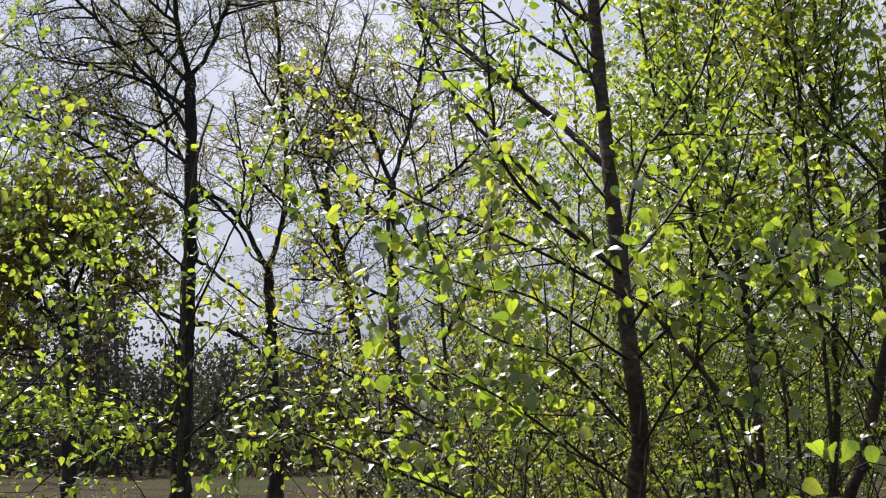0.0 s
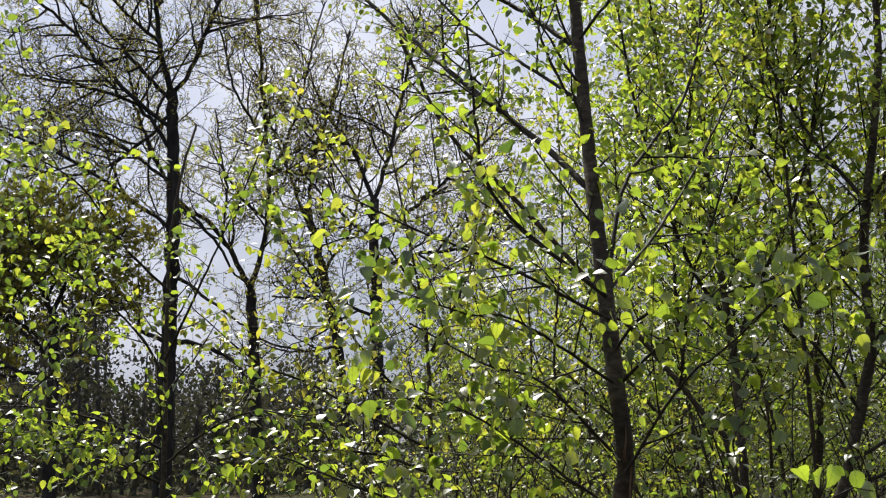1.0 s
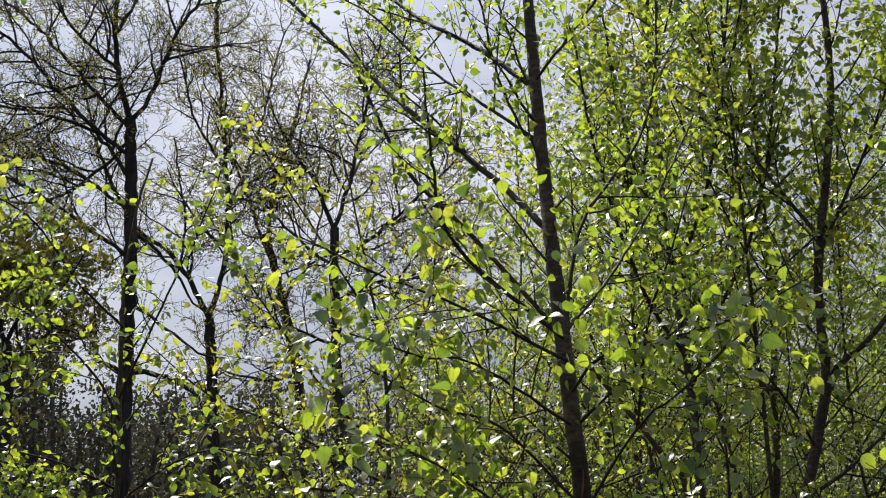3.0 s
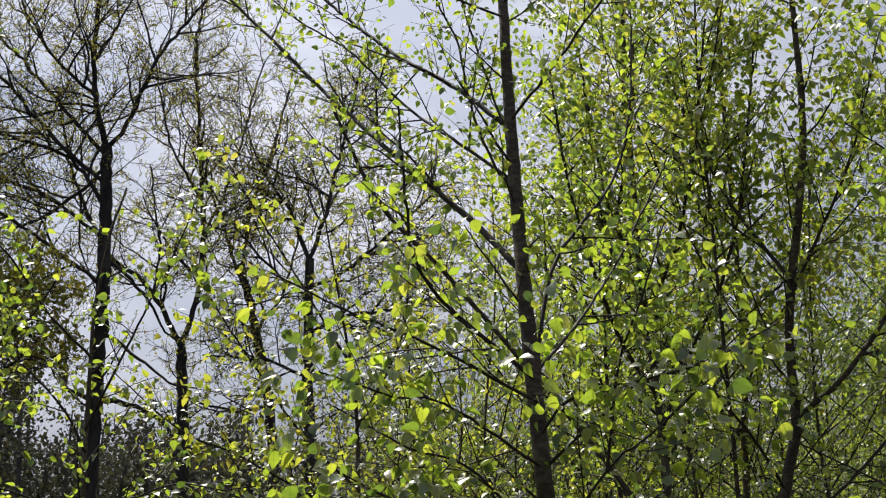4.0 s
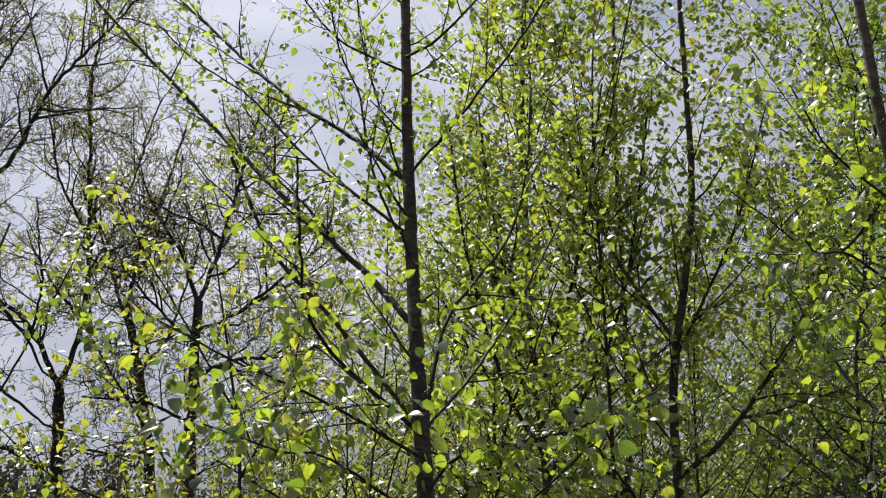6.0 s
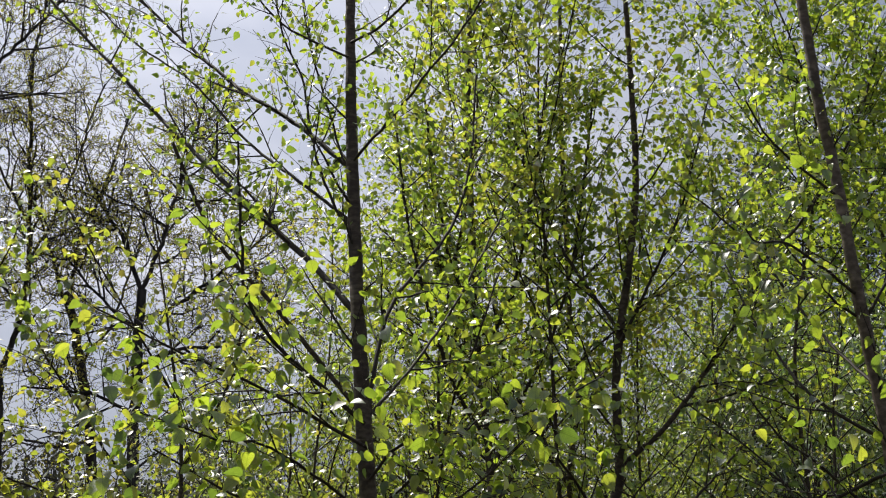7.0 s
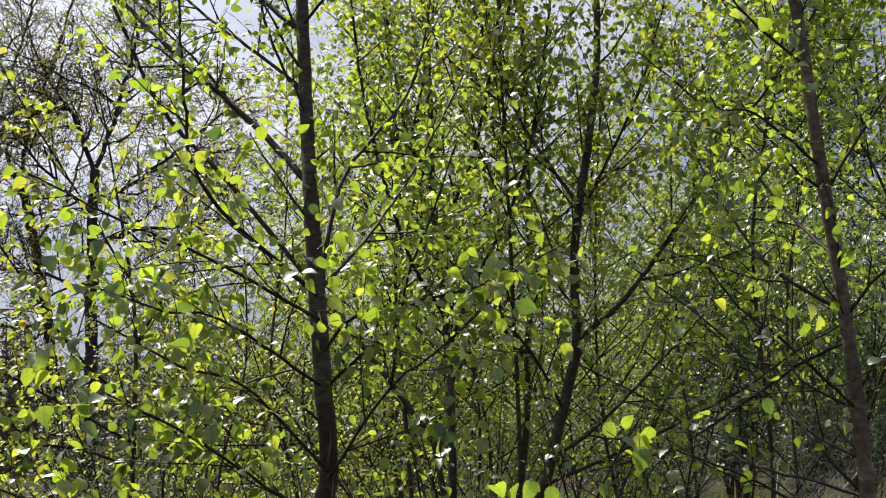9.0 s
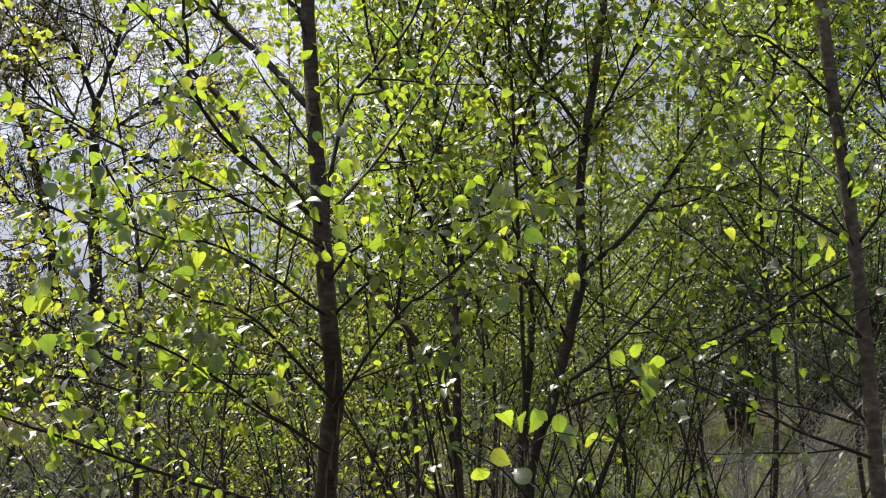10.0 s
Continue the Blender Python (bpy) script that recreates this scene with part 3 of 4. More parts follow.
# ---- oaks in the field ----
OAKS = "oaks in the field"
oak("oak_tree", [
    axis(0.2288, 0.1346, (-6.11, 26.00, 1.45), (-6.15, 26.00, 7.65), (-6.29, 26.00, 10.58)),
    axis(0.0800, 0.0247, (-6.29, 26.00, 10.58), (-6.66, 26.18, 11.64), (-6.95, 26.50, 13.74), (-6.75, 26.50, 16.24), (-6.75, 26.50, 18.24)),
    axis(0.0600, 0.0150, (-6.29, 26.00, 10.58), (-5.82, 25.90, 11.15), (-5.22, 25.70, 12.68), (-4.29, 25.50, 13.94), (-3.09, 25.50, 15.74), (-2.49, 25.50, 17.24)),
    axis(0.0579, 0.0233, (-6.25, 26.00, 9.65), (-7.34, 25.64, 10.52), (-9.02, 25.00, 12.27), (-11.52, 25.00, 13.87)),
    axis(0.0532, 0.0188, (-6.14, 26.00, 7.11), (-7.52, 25.46, 8.07), (-8.73, 25.00, 8.76), (-10.23, 25.00, 9.36), (-11.23, 25.00, 10.16)),
    axis(0.0532, 0.0203, (-6.16, 26.00, 7.80), (-5.56, 26.36, 7.33), (-5.05, 26.74, 6.70), (-4.80, 27.00, 6.18), (-4.30, 27.00, 5.88)),
    axis(0.0579, 0.0233, (-6.04, 26.00, 4.28), (-6.69, 25.68, 4.63), (-6.80, 25.47, 5.13), (-7.61, 25.00, 5.84), (-8.81, 25.00, 6.24), (-9.81, 25.00, 7.04)),
    axis(0.0680, 0.0278, (-6.04, 26.00, 4.41), (-5.26, 25.68, 4.24), (-4.40, 25.30, 3.82), (-4.07, 25.00, 3.17), (-3.77, 25.00, 2.37)),
    axis(0.0484, 0.0188, (-6.08, 26.00, 6.01), (-4.26, 25.00, 4.69), (-3.66, 25.00, 4.59)),
    axis(0.0484, 0.0203, (-6.26, 26.00, 10.08), (-7.16, 26.30, 9.29), (-8.44, 26.65, 8.66), (-9.94, 27.00, 8.88), (-11.44, 27.00, 9.38)),
    axis(0.0538, 0.0198, (-6.23, 26.00, 9.07), (-7.10, 25.84, 10.16), (-8.30, 25.69, 10.60), (-9.86, 25.50, 10.87), (-11.36, 25.50, 11.47)),
    axis(0.0538, 0.0206, (-6.29, 26.00, 10.30), (-9.00, 26.38, 13.33), (-10.09, 26.50, 14.14), (-11.09, 26.50, 15.04)),
    axis(0.0471, 0.0198, (-6.64, 26.00, 11.84), (-7.66, 25.74, 12.77), (-8.36, 25.50, 13.85), (-8.96, 25.50, 15.05)),
    axis(0.0471, 0.0206, (-6.74, 26.00, 12.90), (-6.38, 26.50, 14.06), (-5.88, 26.50, 15.26)),
    axis(0.0471, 0.0210, (-6.19, 26.00, 8.22), (-7.59, 26.38, 9.31), (-8.81, 26.67, 9.82), (-10.31, 27.00, 9.91), (-11.81, 27.00, 10.21)),
], "tall dark crooked oak tree with bare spring twigs in the field", 21, group=OAKS, bare=(5, 7, 8))
oak("oak_tree", [
    axis(0.1951, 0.1351, (-4.37, 29.00, 1.41), (-4.69, 29.00, 6.07)),
    axis(0.0758, 0.0323, (-4.69, 29.00, 6.07), (-5.18, 29.00, 6.98), (-5.82, 29.00, 7.89), (-6.67, 29.00, 8.51), (-7.42, 29.00, 9.76), (-8.02, 29.00, 11.26), (-8.32, 29.00, 12.66)),
    axis(0.0758, 0.0323, (-4.69, 29.00, 6.07), (-4.27, 29.00, 8.53), (-4.72, 29.00, 13.91), (-4.72, 29.00, 15.41), (-4.52, 29.00, 16.91)),
    axis(0.0375, 0.0214, (-4.36, 29.00, 9.00), (-3.78, 28.83, 10.23), (-3.35, 28.65, 11.64), (-3.07, 28.50, 12.90), (-2.77, 28.50, 14.10)),
    axis(0.0375, 0.0214, (-4.45, 29.00, 10.28), (-5.19, 28.75, 11.48), (-5.52, 28.50, 12.85), (-5.82, 28.50, 14.15)),
    axis(0.0375, 0.0221, (-5.50, 29.00, 7.43), (-5.45, 29.25, 8.74), (-5.72, 29.50, 10.08), (-5.92, 29.50, 11.28)),
], "dark forked oak tree with fine bare twigs in the field", 22, group=OAKS)
oak("oak_tree", [
    axis(0.1765, 0.1123, (-2.20, 31.00, 1.53), (-2.51, 31.00, 4.77), (-3.43, 31.00, 8.84)),
    axis(0.0578, 0.0289, (-3.43, 31.00, 8.84), (-3.24, 31.00, 10.54), (-2.78, 31.00, 11.94), (-2.28, 31.00, 14.24)),
    axis(0.0521, 0.0233, (-3.29, 31.00, 8.01), (-4.79, 31.00, 11.90)),
    axis(0.0465, 0.0229, (-2.56, 31.00, 4.77), (-3.19, 30.79, 4.60), (-4.09, 30.50, 4.72), (-4.89, 30.50, 5.02)),
    axis(0.0465, 0.0233, (-2.97, 31.00, 6.86), (-2.20, 31.00, 8.18), (-1.60, 31.00, 10.73)),
], "slender leaning dark oak tree with sparse young leaves", 23, gaps=(0.38, 0.21, 0.14), group=OAKS)
oak("oak_tree", [
    axis(0.1749, 0.1077, (-1.06, 26.00, 1.29), (-1.28, 26.00, 7.84)),
    axis(0.0579, 0.0242, (-1.28, 26.00, 7.84), (-1.74, 26.00, 8.98), (-2.32, 26.00, 9.84), (-2.82, 26.00, 10.84)),
    axis(0.0579, 0.0242, (-1.28, 26.00, 7.84), (-0.91, 26.00, 8.99), (-0.09, 26.00, 12.85)),
    axis(0.0484, 0.0242, (-1.27, 26.00, 7.14), (-0.21, 26.00, 7.71), (2.06, 26.00, 9.90)),
    axis(0.0484, 0.0242, (-1.22, 26.00, 6.03), (-0.33, 26.00, 6.45), (0.76, 26.00, 6.59), (1.86, 26.00, 7.02), (2.66, 26.00, 7.52)),
    axis(0.0437, 0.0195, (-1.25, 26.00, 6.86), (-2.26, 26.00, 7.69), (-3.19, 26.00, 8.75)),
    axis(0.0437, 0.0195, (-1.19, 26.00, 4.94), (-2.20, 26.00, 5.35), (-3.70, 26.00, 5.44)),
], "dark oak tree with dense spreading twiggy crown", 24, gaps=(0.22, 0.145, 0.10), flecks=2, group=OAKS)
oak("oak_tree", [
    axis(0.1667, 0.0952, (-7.74, 23.00, 0.14), (-7.72, 23.00, 2.08), (-7.87, 23.00, 4.69)),
    axis(0.0512, 0.0214, (-7.87, 23.00, 4.69), (-8.79, 23.00, 6.28), (-9.09, 23.00, 6.48)),
    axis(0.0512, 0.0214, (-7.87, 23.00, 4.69), (-7.29, 23.00, 6.36)),
    axis(0.0470, 0.0173, (-7.79, 23.00, 3.73), (-9.68, 23.00, 5.18), (-10.68, 23.00, 5.68)),
    axis(0.0470, 0.0176, (-7.82, 23.00, 4.21), (-7.11, 23.50, 5.01), (-6.91, 23.50, 5.11)),
    axis(0.0470, 0.0169, (-7.76, 23.00, 3.26), (-9.14, 22.50, 3.69), (-10.14, 22.50, 3.99), (-10.74, 22.50, 4.29)),
    axis(0.0429, 0.0176, (-7.86, 23.00, 4.45), (-8.59, 23.50, 6.59)),
    axis(0.0429, 0.0165, (-7.82, 23.00, 3.97), (-8.98, 22.49, 4.86), (-9.79, 22.00, 5.96), (-10.39, 22.00, 6.36)),
], "thick-trunked dark oak tree with brownish young leaves", 25, gaps=(0.33, 0.17, 0.10), flecks=4, fleck=0.12, group=OAKS)



# ---- pines beyond the clearing ----
def pine(x, y, height, seed):
    """A dense dark pine: whorled boughs with tufts of needles."""
    rng = np.random.RandomState(seed)
    tree = tagged(new("pine_tree"), "tall dense dark green pine tree beyond the clearing", "tree", "pines beyond the clearing")
    tree.location = (x, y, 0)
    line = curve([(0, 0, -0.1), (rng.normal() * 0.1, rng.normal() * 0.1, height * 0.5), (0, 0, height)], 0.6)
    radii = np.linspace(0.26, 0.04, len(line))
    b = Buffer()
    tube(b, line, radii, 9)
    part("trunk", b.mesh("trunk", OAK_BARK), tree)
    boughs, needles = Buffer(), Buffer()
    for l1, r1 in sprout(rng, line, radii, 0.20, 4.5, 1.3, 0.03, first=0.12, bends=4, wander=0.12, thin=0.4):
        tube(boughs, l1, np.maximum(r1, 0.012), 3)
        for l2, r2 in sprout(rng, l1, r1, 0.27, 1.1, 0.8, 0.05, first=0.15, bends=2, wander=0.2):
            tube(boughs, l2, np.maximum(r2, 0.006), 3)
            m = 10
            t = rng.rand(m)[:, None]
            at = l2[0] + (l2[-1] - l2[0]) * t
            add_leaves(needles, at + rng.normal(size=(m, 3)) * 0.09, unit(l2[-1] - l2[0]) + rng.normal(size=(m, 3)) * 0.7, rng.normal(size=(m, 3)),
                       rng.uniform(0.12, 0.26, m), LEAF_KITE)
    part("bough_spray", boughs.mesh("bough_spray", OAK_BARK), tree, kind="stuff")
    part("needle_spray", needles.mesh("needle_spray", NEEDLE), tree, kind="stuff")


for k, (x, y, h) in enumerate([(25.5, 45.0, 20.5), (30.2, 43.5, 21.5), (34.8, 45.0, 22.0), (28.6, 48.5, 23.0), (33.2, 49.0, 23.0)]):
    pine(x, y, h, 300 + k)

# ---- birches ----
BIRCHES = "young birches of the thicket"
main_birch = birch("birch_tree", [
    axis(0.0355, 0.0125, (0.52, 3.15, 0.00), (0.55, 3.20, 1.37), (0.57, 3.20, 1.57), (0.56, 3.20, 1.74), (0.53, 3.30, 2.27), (0.52, 3.55, 3.03), (0.52, 3.75, 3.80), (0.52, 3.85, 4.50), (0.55, 3.90, 5.40)),
    # radius just under the trunk-bark limit: dark twig bark paints in its backlit silhouette
    axis(0.0119, 0.0060, (0.53, 3.42, 2.47), (0.38, 3.63, 2.70), (0.15, 3.97, 3.02), (-0.18, 4.48, 3.51), (-0.36, 4.66, 3.76), (-0.62, 4.92, 4.11), (-0.95, 5.20, 4.55)),
    axis(0.0100, 0.0050, (0.52, 3.55, 3.00), (0.36, 3.79, 3.24), (0.15, 4.10, 3.50), (-0.06, 4.38, 3.79), (-0.19, 4.55, 3.98), (-0.50, 4.90, 4.42)),
    axis(0.0066, 0.0030, (0.53, 3.50, 2.79), (0.35, 3.70, 3.00), (0.17, 3.95, 3.23), (-0.05, 4.20, 3.56), (-0.30, 4.40, 3.80), (-0.50, 4.55, 4.05)),
    axis(0.0046, 0.0030, (0.52, 3.55, 3.01), (0.49, 3.57, 3.05), (0.42, 3.69, 3.36), (0.36, 3.80, 3.68), (0.31, 3.90, 4.18)),
    axis(0.0054, 0.0029, (0.53, 3.50, 2.79), (0.48, 3.52, 2.82), (0.41, 3.56, 3.00), (0.37, 3.61, 3.19), (0.34, 3.66, 3.39), (0.27, 3.70, 3.57), (0.19, 3.75, 3.97)),
    axis(0.0054, 0.0024, (0.52, 3.50, 3.02), (0.64, 3.10, 3.11), (0.84, 3.00, 3.41), (0.99, 2.90, 3.81)),
    axis(0.0056, 0.0026, (0.51, 3.60, 3.51), (0.61, 3.40, 3.51), (0.81, 3.30, 3.76), (0.96, 3.20, 4.11)),
    axis(0.0047, 0.0029, (0.50, 3.60, 3.45), (0.26, 3.70, 3.61), (0.06, 3.80, 3.91)),
    axis(0.0076, 0.0037, (0.55, 3.25, 2.09), (0.57, 3.32, 2.23), (0.65, 3.44, 2.51), (0.88, 3.60, 2.83), (0.98, 3.70, 3.13), (1.03, 3.80, 3.53)),
    axis(0.0059, 0.0039, (0.55, 3.25, 2.12), (0.74, 3.51, 2.33), (0.96, 3.80, 2.63), (1.21, 4.00, 3.08)),
    axis(0.0075, 0.0031, (0.53, 3.20, 2.09), (0.29, 3.11, 2.26), (0.22, 3.08, 2.33), (0.16, 3.04, 2.42), (0.14, 3.00, 2.54), (0.11, 2.95, 2.84)),
    axis(0.0058, 0.0023, (0.54, 3.20, 2.02), (0.21, 3.09, 2.17), (-0.03, 3.00, 2.25), (-0.23, 2.90, 2.33)),
    axis(0.0050, 0.0023, (0.55, 3.20, 1.83), (0.25, 2.99, 1.99), (0.11, 2.90, 2.00), (-0.09, 2.80, 2.05)),
    axis(0.0049, 0.0022, (0.55, 3.15, 1.61), (0.31, 2.96, 1.82), (0.15, 2.85, 1.86), (-0.05, 2.75, 1.96)),
    axis(0.0049, 0.0022, (0.56, 3.15, 1.58), (0.69, 2.95, 1.82), (0.78, 2.85, 1.90), (0.93, 2.75, 2.05)),
    axis(0.0048, 0.0022, (0.54, 3.10, 1.46), (0.18, 2.85, 1.69), (-0.02, 2.75, 1.79)),
    axis(0.0050, 0.0023, (0.55, 3.20, 1.93), (0.64, 3.11, 2.03), (0.92, 2.90, 2.09), (1.12, 2.80, 2.19)),
    axis(0.0065, 0.0023, (0.54, 3.12, 1.29), (0.24, 3.04, 1.38), (-0.24, 2.90, 1.57), (-0.39, 2.90, 1.63)),
], "young brown-barked birch tree with long rising limbs and fresh leaves", 31, thin_side=((-0.95, -0.6, -0.3, 0.35), (0.9, 0.7, 0.6, 1.0)), small_above=(2.5, 3.2), thin_above=((1.2, 1.6), (0.6, 1.0)), size=0.041, leaf_chance=0.72, gaps=(0.10, 0.06), reach=(0.50, 0.20), group=BIRCHES,
      extra=[(0.43, 3.20, 2.44, 0.050), (1.13, 3.10, 2.06, 0.068), (1.05, 3.10, 2.01, 0.056), (0.50, 3.08, 2.31, 0.040),
             (0.56, 3.05, 2.33, 0.056), (0.54, 3.00, 2.15, 0.046), (0.55, 3.00, 2.04, 0.048), (0.31, 3.20, 2.35, 0.050),
             (0.64, 3.00, 2.08, 0.050), (0.36, 3.20, 2.55, 0.046), (0.13, 3.40, 2.32, 0.044), (0.36, 3.20, 2.24, 0.044),
             (0.10, 3.00, 2.00, 0.056), (-0.18, 3.40, 2.23, 0.046), (-0.35, 3.40, 2.30, 0.048)])
birch("birch_sapling", [
    axis(0.0350, 0.0121, (1.67, 4.90, 0.00), (1.77, 5.00, 1.15), (1.91, 5.04, 1.54), (2.06, 5.08, 2.02), (2.09, 5.09, 2.18), (2.11, 5.13, 2.66), (2.28, 5.20, 3.57), (2.33, 5.30, 4.37), (2.35, 5.40, 5.37)),
    axis(0.0145, 0.0052, (2.10, 5.10, 2.16), (2.32, 5.08, 2.34), (2.54, 5.06, 2.61), (2.73, 5.04, 2.88), (2.90, 5.02, 3.22), (3.14, 5.00, 3.46), (3.44, 4.90, 3.96), (3.64, 4.90, 4.46)),
    axis(0.0106, 0.0056, (2.12, 5.10, 2.83), (1.91, 5.28, 3.26), (1.81, 5.40, 3.60), (1.61, 5.50, 4.20)),
    axis(0.0092, 0.0037, (2.12, 5.10, 2.77), (2.20, 5.01, 2.96), (2.34, 4.80, 3.38), (2.49, 4.70, 3.98)),
    axis(0.0091, 0.0042, (1.91, 5.00, 1.59), (2.24, 5.11, 1.78), (3.07, 5.40, 2.45), (3.47, 5.50, 2.75)),
    axis(0.0078, 0.0036, (1.97, 5.00, 1.83), (1.80, 4.87, 2.03), (1.59, 4.72, 2.21), (1.40, 4.60, 2.34), (1.10, 4.50, 2.64)),
    axis(0.0090, 0.0030, (1.88, 5.00, 1.47), (2.26, 4.80, 1.66), (2.66, 4.50, 1.91), (2.85, 4.40, 2.06), (3.11, 4.20, 2.24)),
], "forked grey-brown birch sapling with bright spring leaves", 32, size=0.045, thin_above=((1.6, 2.6), (0.2, 0.65)), reach=(0.7, 0.28), gaps=(0.11, 0.07), group=BIRCHES)
birch("birch_sapling", [
    axis(0.0265, 0.0137, (2.22, 6.40, 0.00), (2.22, 6.40, 1.14), (2.30, 6.45, 1.73), (2.33, 6.49, 2.19), (2.37, 6.52, 2.58), (2.39, 6.60, 3.60), (2.39, 6.65, 4.50), (2.44, 6.75, 5.70)),
    axis(0.0135, 0.0064, (2.33, 6.50, 2.15), (2.01, 6.39, 2.54), (1.54, 6.20, 3.20), (1.34, 6.20, 3.80)),
    axis(0.0135, 0.0070, (2.35, 6.50, 2.50), (2.62, 6.64, 2.85), (2.89, 6.80, 3.31), (3.09, 6.90, 4.11)),
    axis(0.0118, 0.0050, (2.36, 6.50, 3.10), (2.18, 6.45, 3.44), (2.02, 6.40, 3.81), (1.82, 6.40, 4.61)),
], "straight slim dark birch sapling in full fresh leaf", 33, size=0.044, thin_above=((1.6, 2.6), (0.3, 0.65)), reach=(0.7, 0.28), gaps=(0.12, 0.075), group=BIRCHES)
birch("birch_tree", [
    axis(0.0330, 0.0160, (2.50, 3.40, 0.00), (2.45, 3.40, 1.29), (2.42, 3.40, 1.86), (2.38, 3.40, 2.31), (2.34, 3.40, 2.62), (2.31, 3.41, 3.04), (2.27, 3.42, 3.37), (2.25, 3.43, 3.72), (2.20, 3.45, 4.40), (2.18, 3.50, 5.10)),
    axis(0.0072, 0.0033, (2.38, 3.40, 2.30), (2.41, 3.77, 2.57), (2.33, 4.20, 3.09), (2.13, 4.40, 3.39)),
    axis(0.0070, 0.0034, (2.40, 3.40, 2.01), (2.38, 3.65, 1.95), (2.34, 3.99, 1.82), (2.23, 4.40, 1.64), (1.93, 4.60, 1.54)),
    axis(0.0070, 0.0024, (2.42, 3.40, 1.78), (2.03, 3.21, 1.99), (1.81, 3.10, 2.08), (1.66, 3.00, 2.18)),
    axis(0.0061, 0.0033, (2.43, 3.40, 1.61), (2.37, 3.62, 1.71), (2.37, 3.91, 1.88), (2.37, 4.20, 2.11), (2.07, 4.40, 2.41)),
    axis(0.0061, 0.0034, (2.44, 3.40, 1.48), (2.38, 3.61, 1.53), (2.30, 3.97, 1.60), (2.18, 4.40, 1.81), (1.88, 4.60, 2.01)),
    axis(0.0063, 0.0024, (2.34, 3.40, 2.63), (1.98, 3.22, 2.74), (1.77, 3.10, 2.71), (1.67, 3.00, 2.81)),
    axis(0.0063, 0.0026, (2.35, 3.40, 2.53), (2.52, 3.30, 2.83), (2.72, 3.20, 3.13)),
    axis(0.0062, 0.0025, (2.40, 3.40, 2.09), (2.44, 3.30, 2.20), (2.50, 3.20, 2.28), (2.70, 3.10, 2.48)),
    axis(0.0057, 0.0026, (2.31, 3.41, 3.00), (2.05, 3.40, 3.19), (1.85, 3.30, 3.39)),
    axis(0.0070, 0.0026, (2.44, 3.40, 1.38), (2.10, 3.30, 1.48), (1.88, 3.20, 1.56), (1.58, 3.10, 1.65)),
    axis(0.0065, 0.0026, (2.43, 3.40, 1.49), (2.32, 3.50, 1.66), (2.31, 3.70, 1.86), (2.29, 3.90, 2.15)),
    axis(0.0060, 0.0026, (2.42, 3.40, 1.78), (2.28, 3.50, 1.88), (2.30, 3.70, 2.07)),
    axis(0.0070, 0.0030, (2.40, 3.40, 2.11), (2.22, 3.50, 2.25), (2.18, 3.60, 2.36), (2.14, 3.80, 2.62), (2.14, 4.00, 2.90)),
], "birch tree with pale grey-brown trunk and many thin crossing branches", 34, bark=PALE_BARK, gaps=(0.13, 0.07), size=0.040, thin_above=((2.1, 2.9), (0.10, 0.8)), group=BIRCHES,
      extra=[(1.93, 3.00, 2.05, 0.053), (2.00, 3.00, 2.06, 0.053), (1.99, 2.95, 2.02, 0.049), (1.97, 3.00, 2.00, 0.047),
             (2.04, 2.90, 2.28, 0.075), (2.06, 2.90, 2.20, 0.069), (1.59, 2.60, 1.76, 0.048)])
birch("birch_sapling", [
    axis(0.0206, 0.0060, (-1.25, 5.30, 0.00), (-1.25, 5.30, 1.39), (-1.33, 5.57, 2.29), (-1.36, 5.69, 2.73), (-1.34, 5.80, 3.16), (-1.29, 5.90, 3.46)),
    axis(0.0070, 0.0026, (-1.29, 5.40, 2.10), (-0.84, 5.00, 2.92), (-0.74, 4.90, 3.17)),
    axis(0.0070, 0.0027, (-1.28, 5.40, 1.99), (-1.40, 5.34, 2.21), (-1.61, 5.27, 2.42), (-1.85, 5.20, 2.58), (-2.05, 5.10, 2.68)),
    axis(0.0070, 0.0025, (-1.27, 5.40, 1.66), (-1.43, 5.22, 1.76), (-1.61, 5.02, 1.83), (-1.79, 4.80, 1.85), (-1.99, 4.80, 1.82)),
    axis(0.0070, 0.0024, (-1.27, 5.40, 1.50), (-1.59, 4.90, 1.70), (-1.75, 4.60, 1.65), (-1.95, 4.60, 1.62)),
    axis(0.0070, 0.0026, (-1.27, 5.40, 1.60), (-1.03, 5.25, 1.76), (-0.80, 5.12, 1.84), (-0.58, 5.00, 1.81), (-0.43, 5.00, 1.83)),
    axis(0.0071, 0.0026, (-1.31, 5.50, 2.46), (-1.50, 5.33, 2.66), (-1.65, 5.13, 2.90), (-1.80, 5.00, 3.00), (-2.00, 5.00, 3.10)),
], "slim reddish-brown birch sapling with sunlit hanging leaves", 35, gaps=(0.15, 0.08), leaf_chance=0.68, group=BIRCHES)
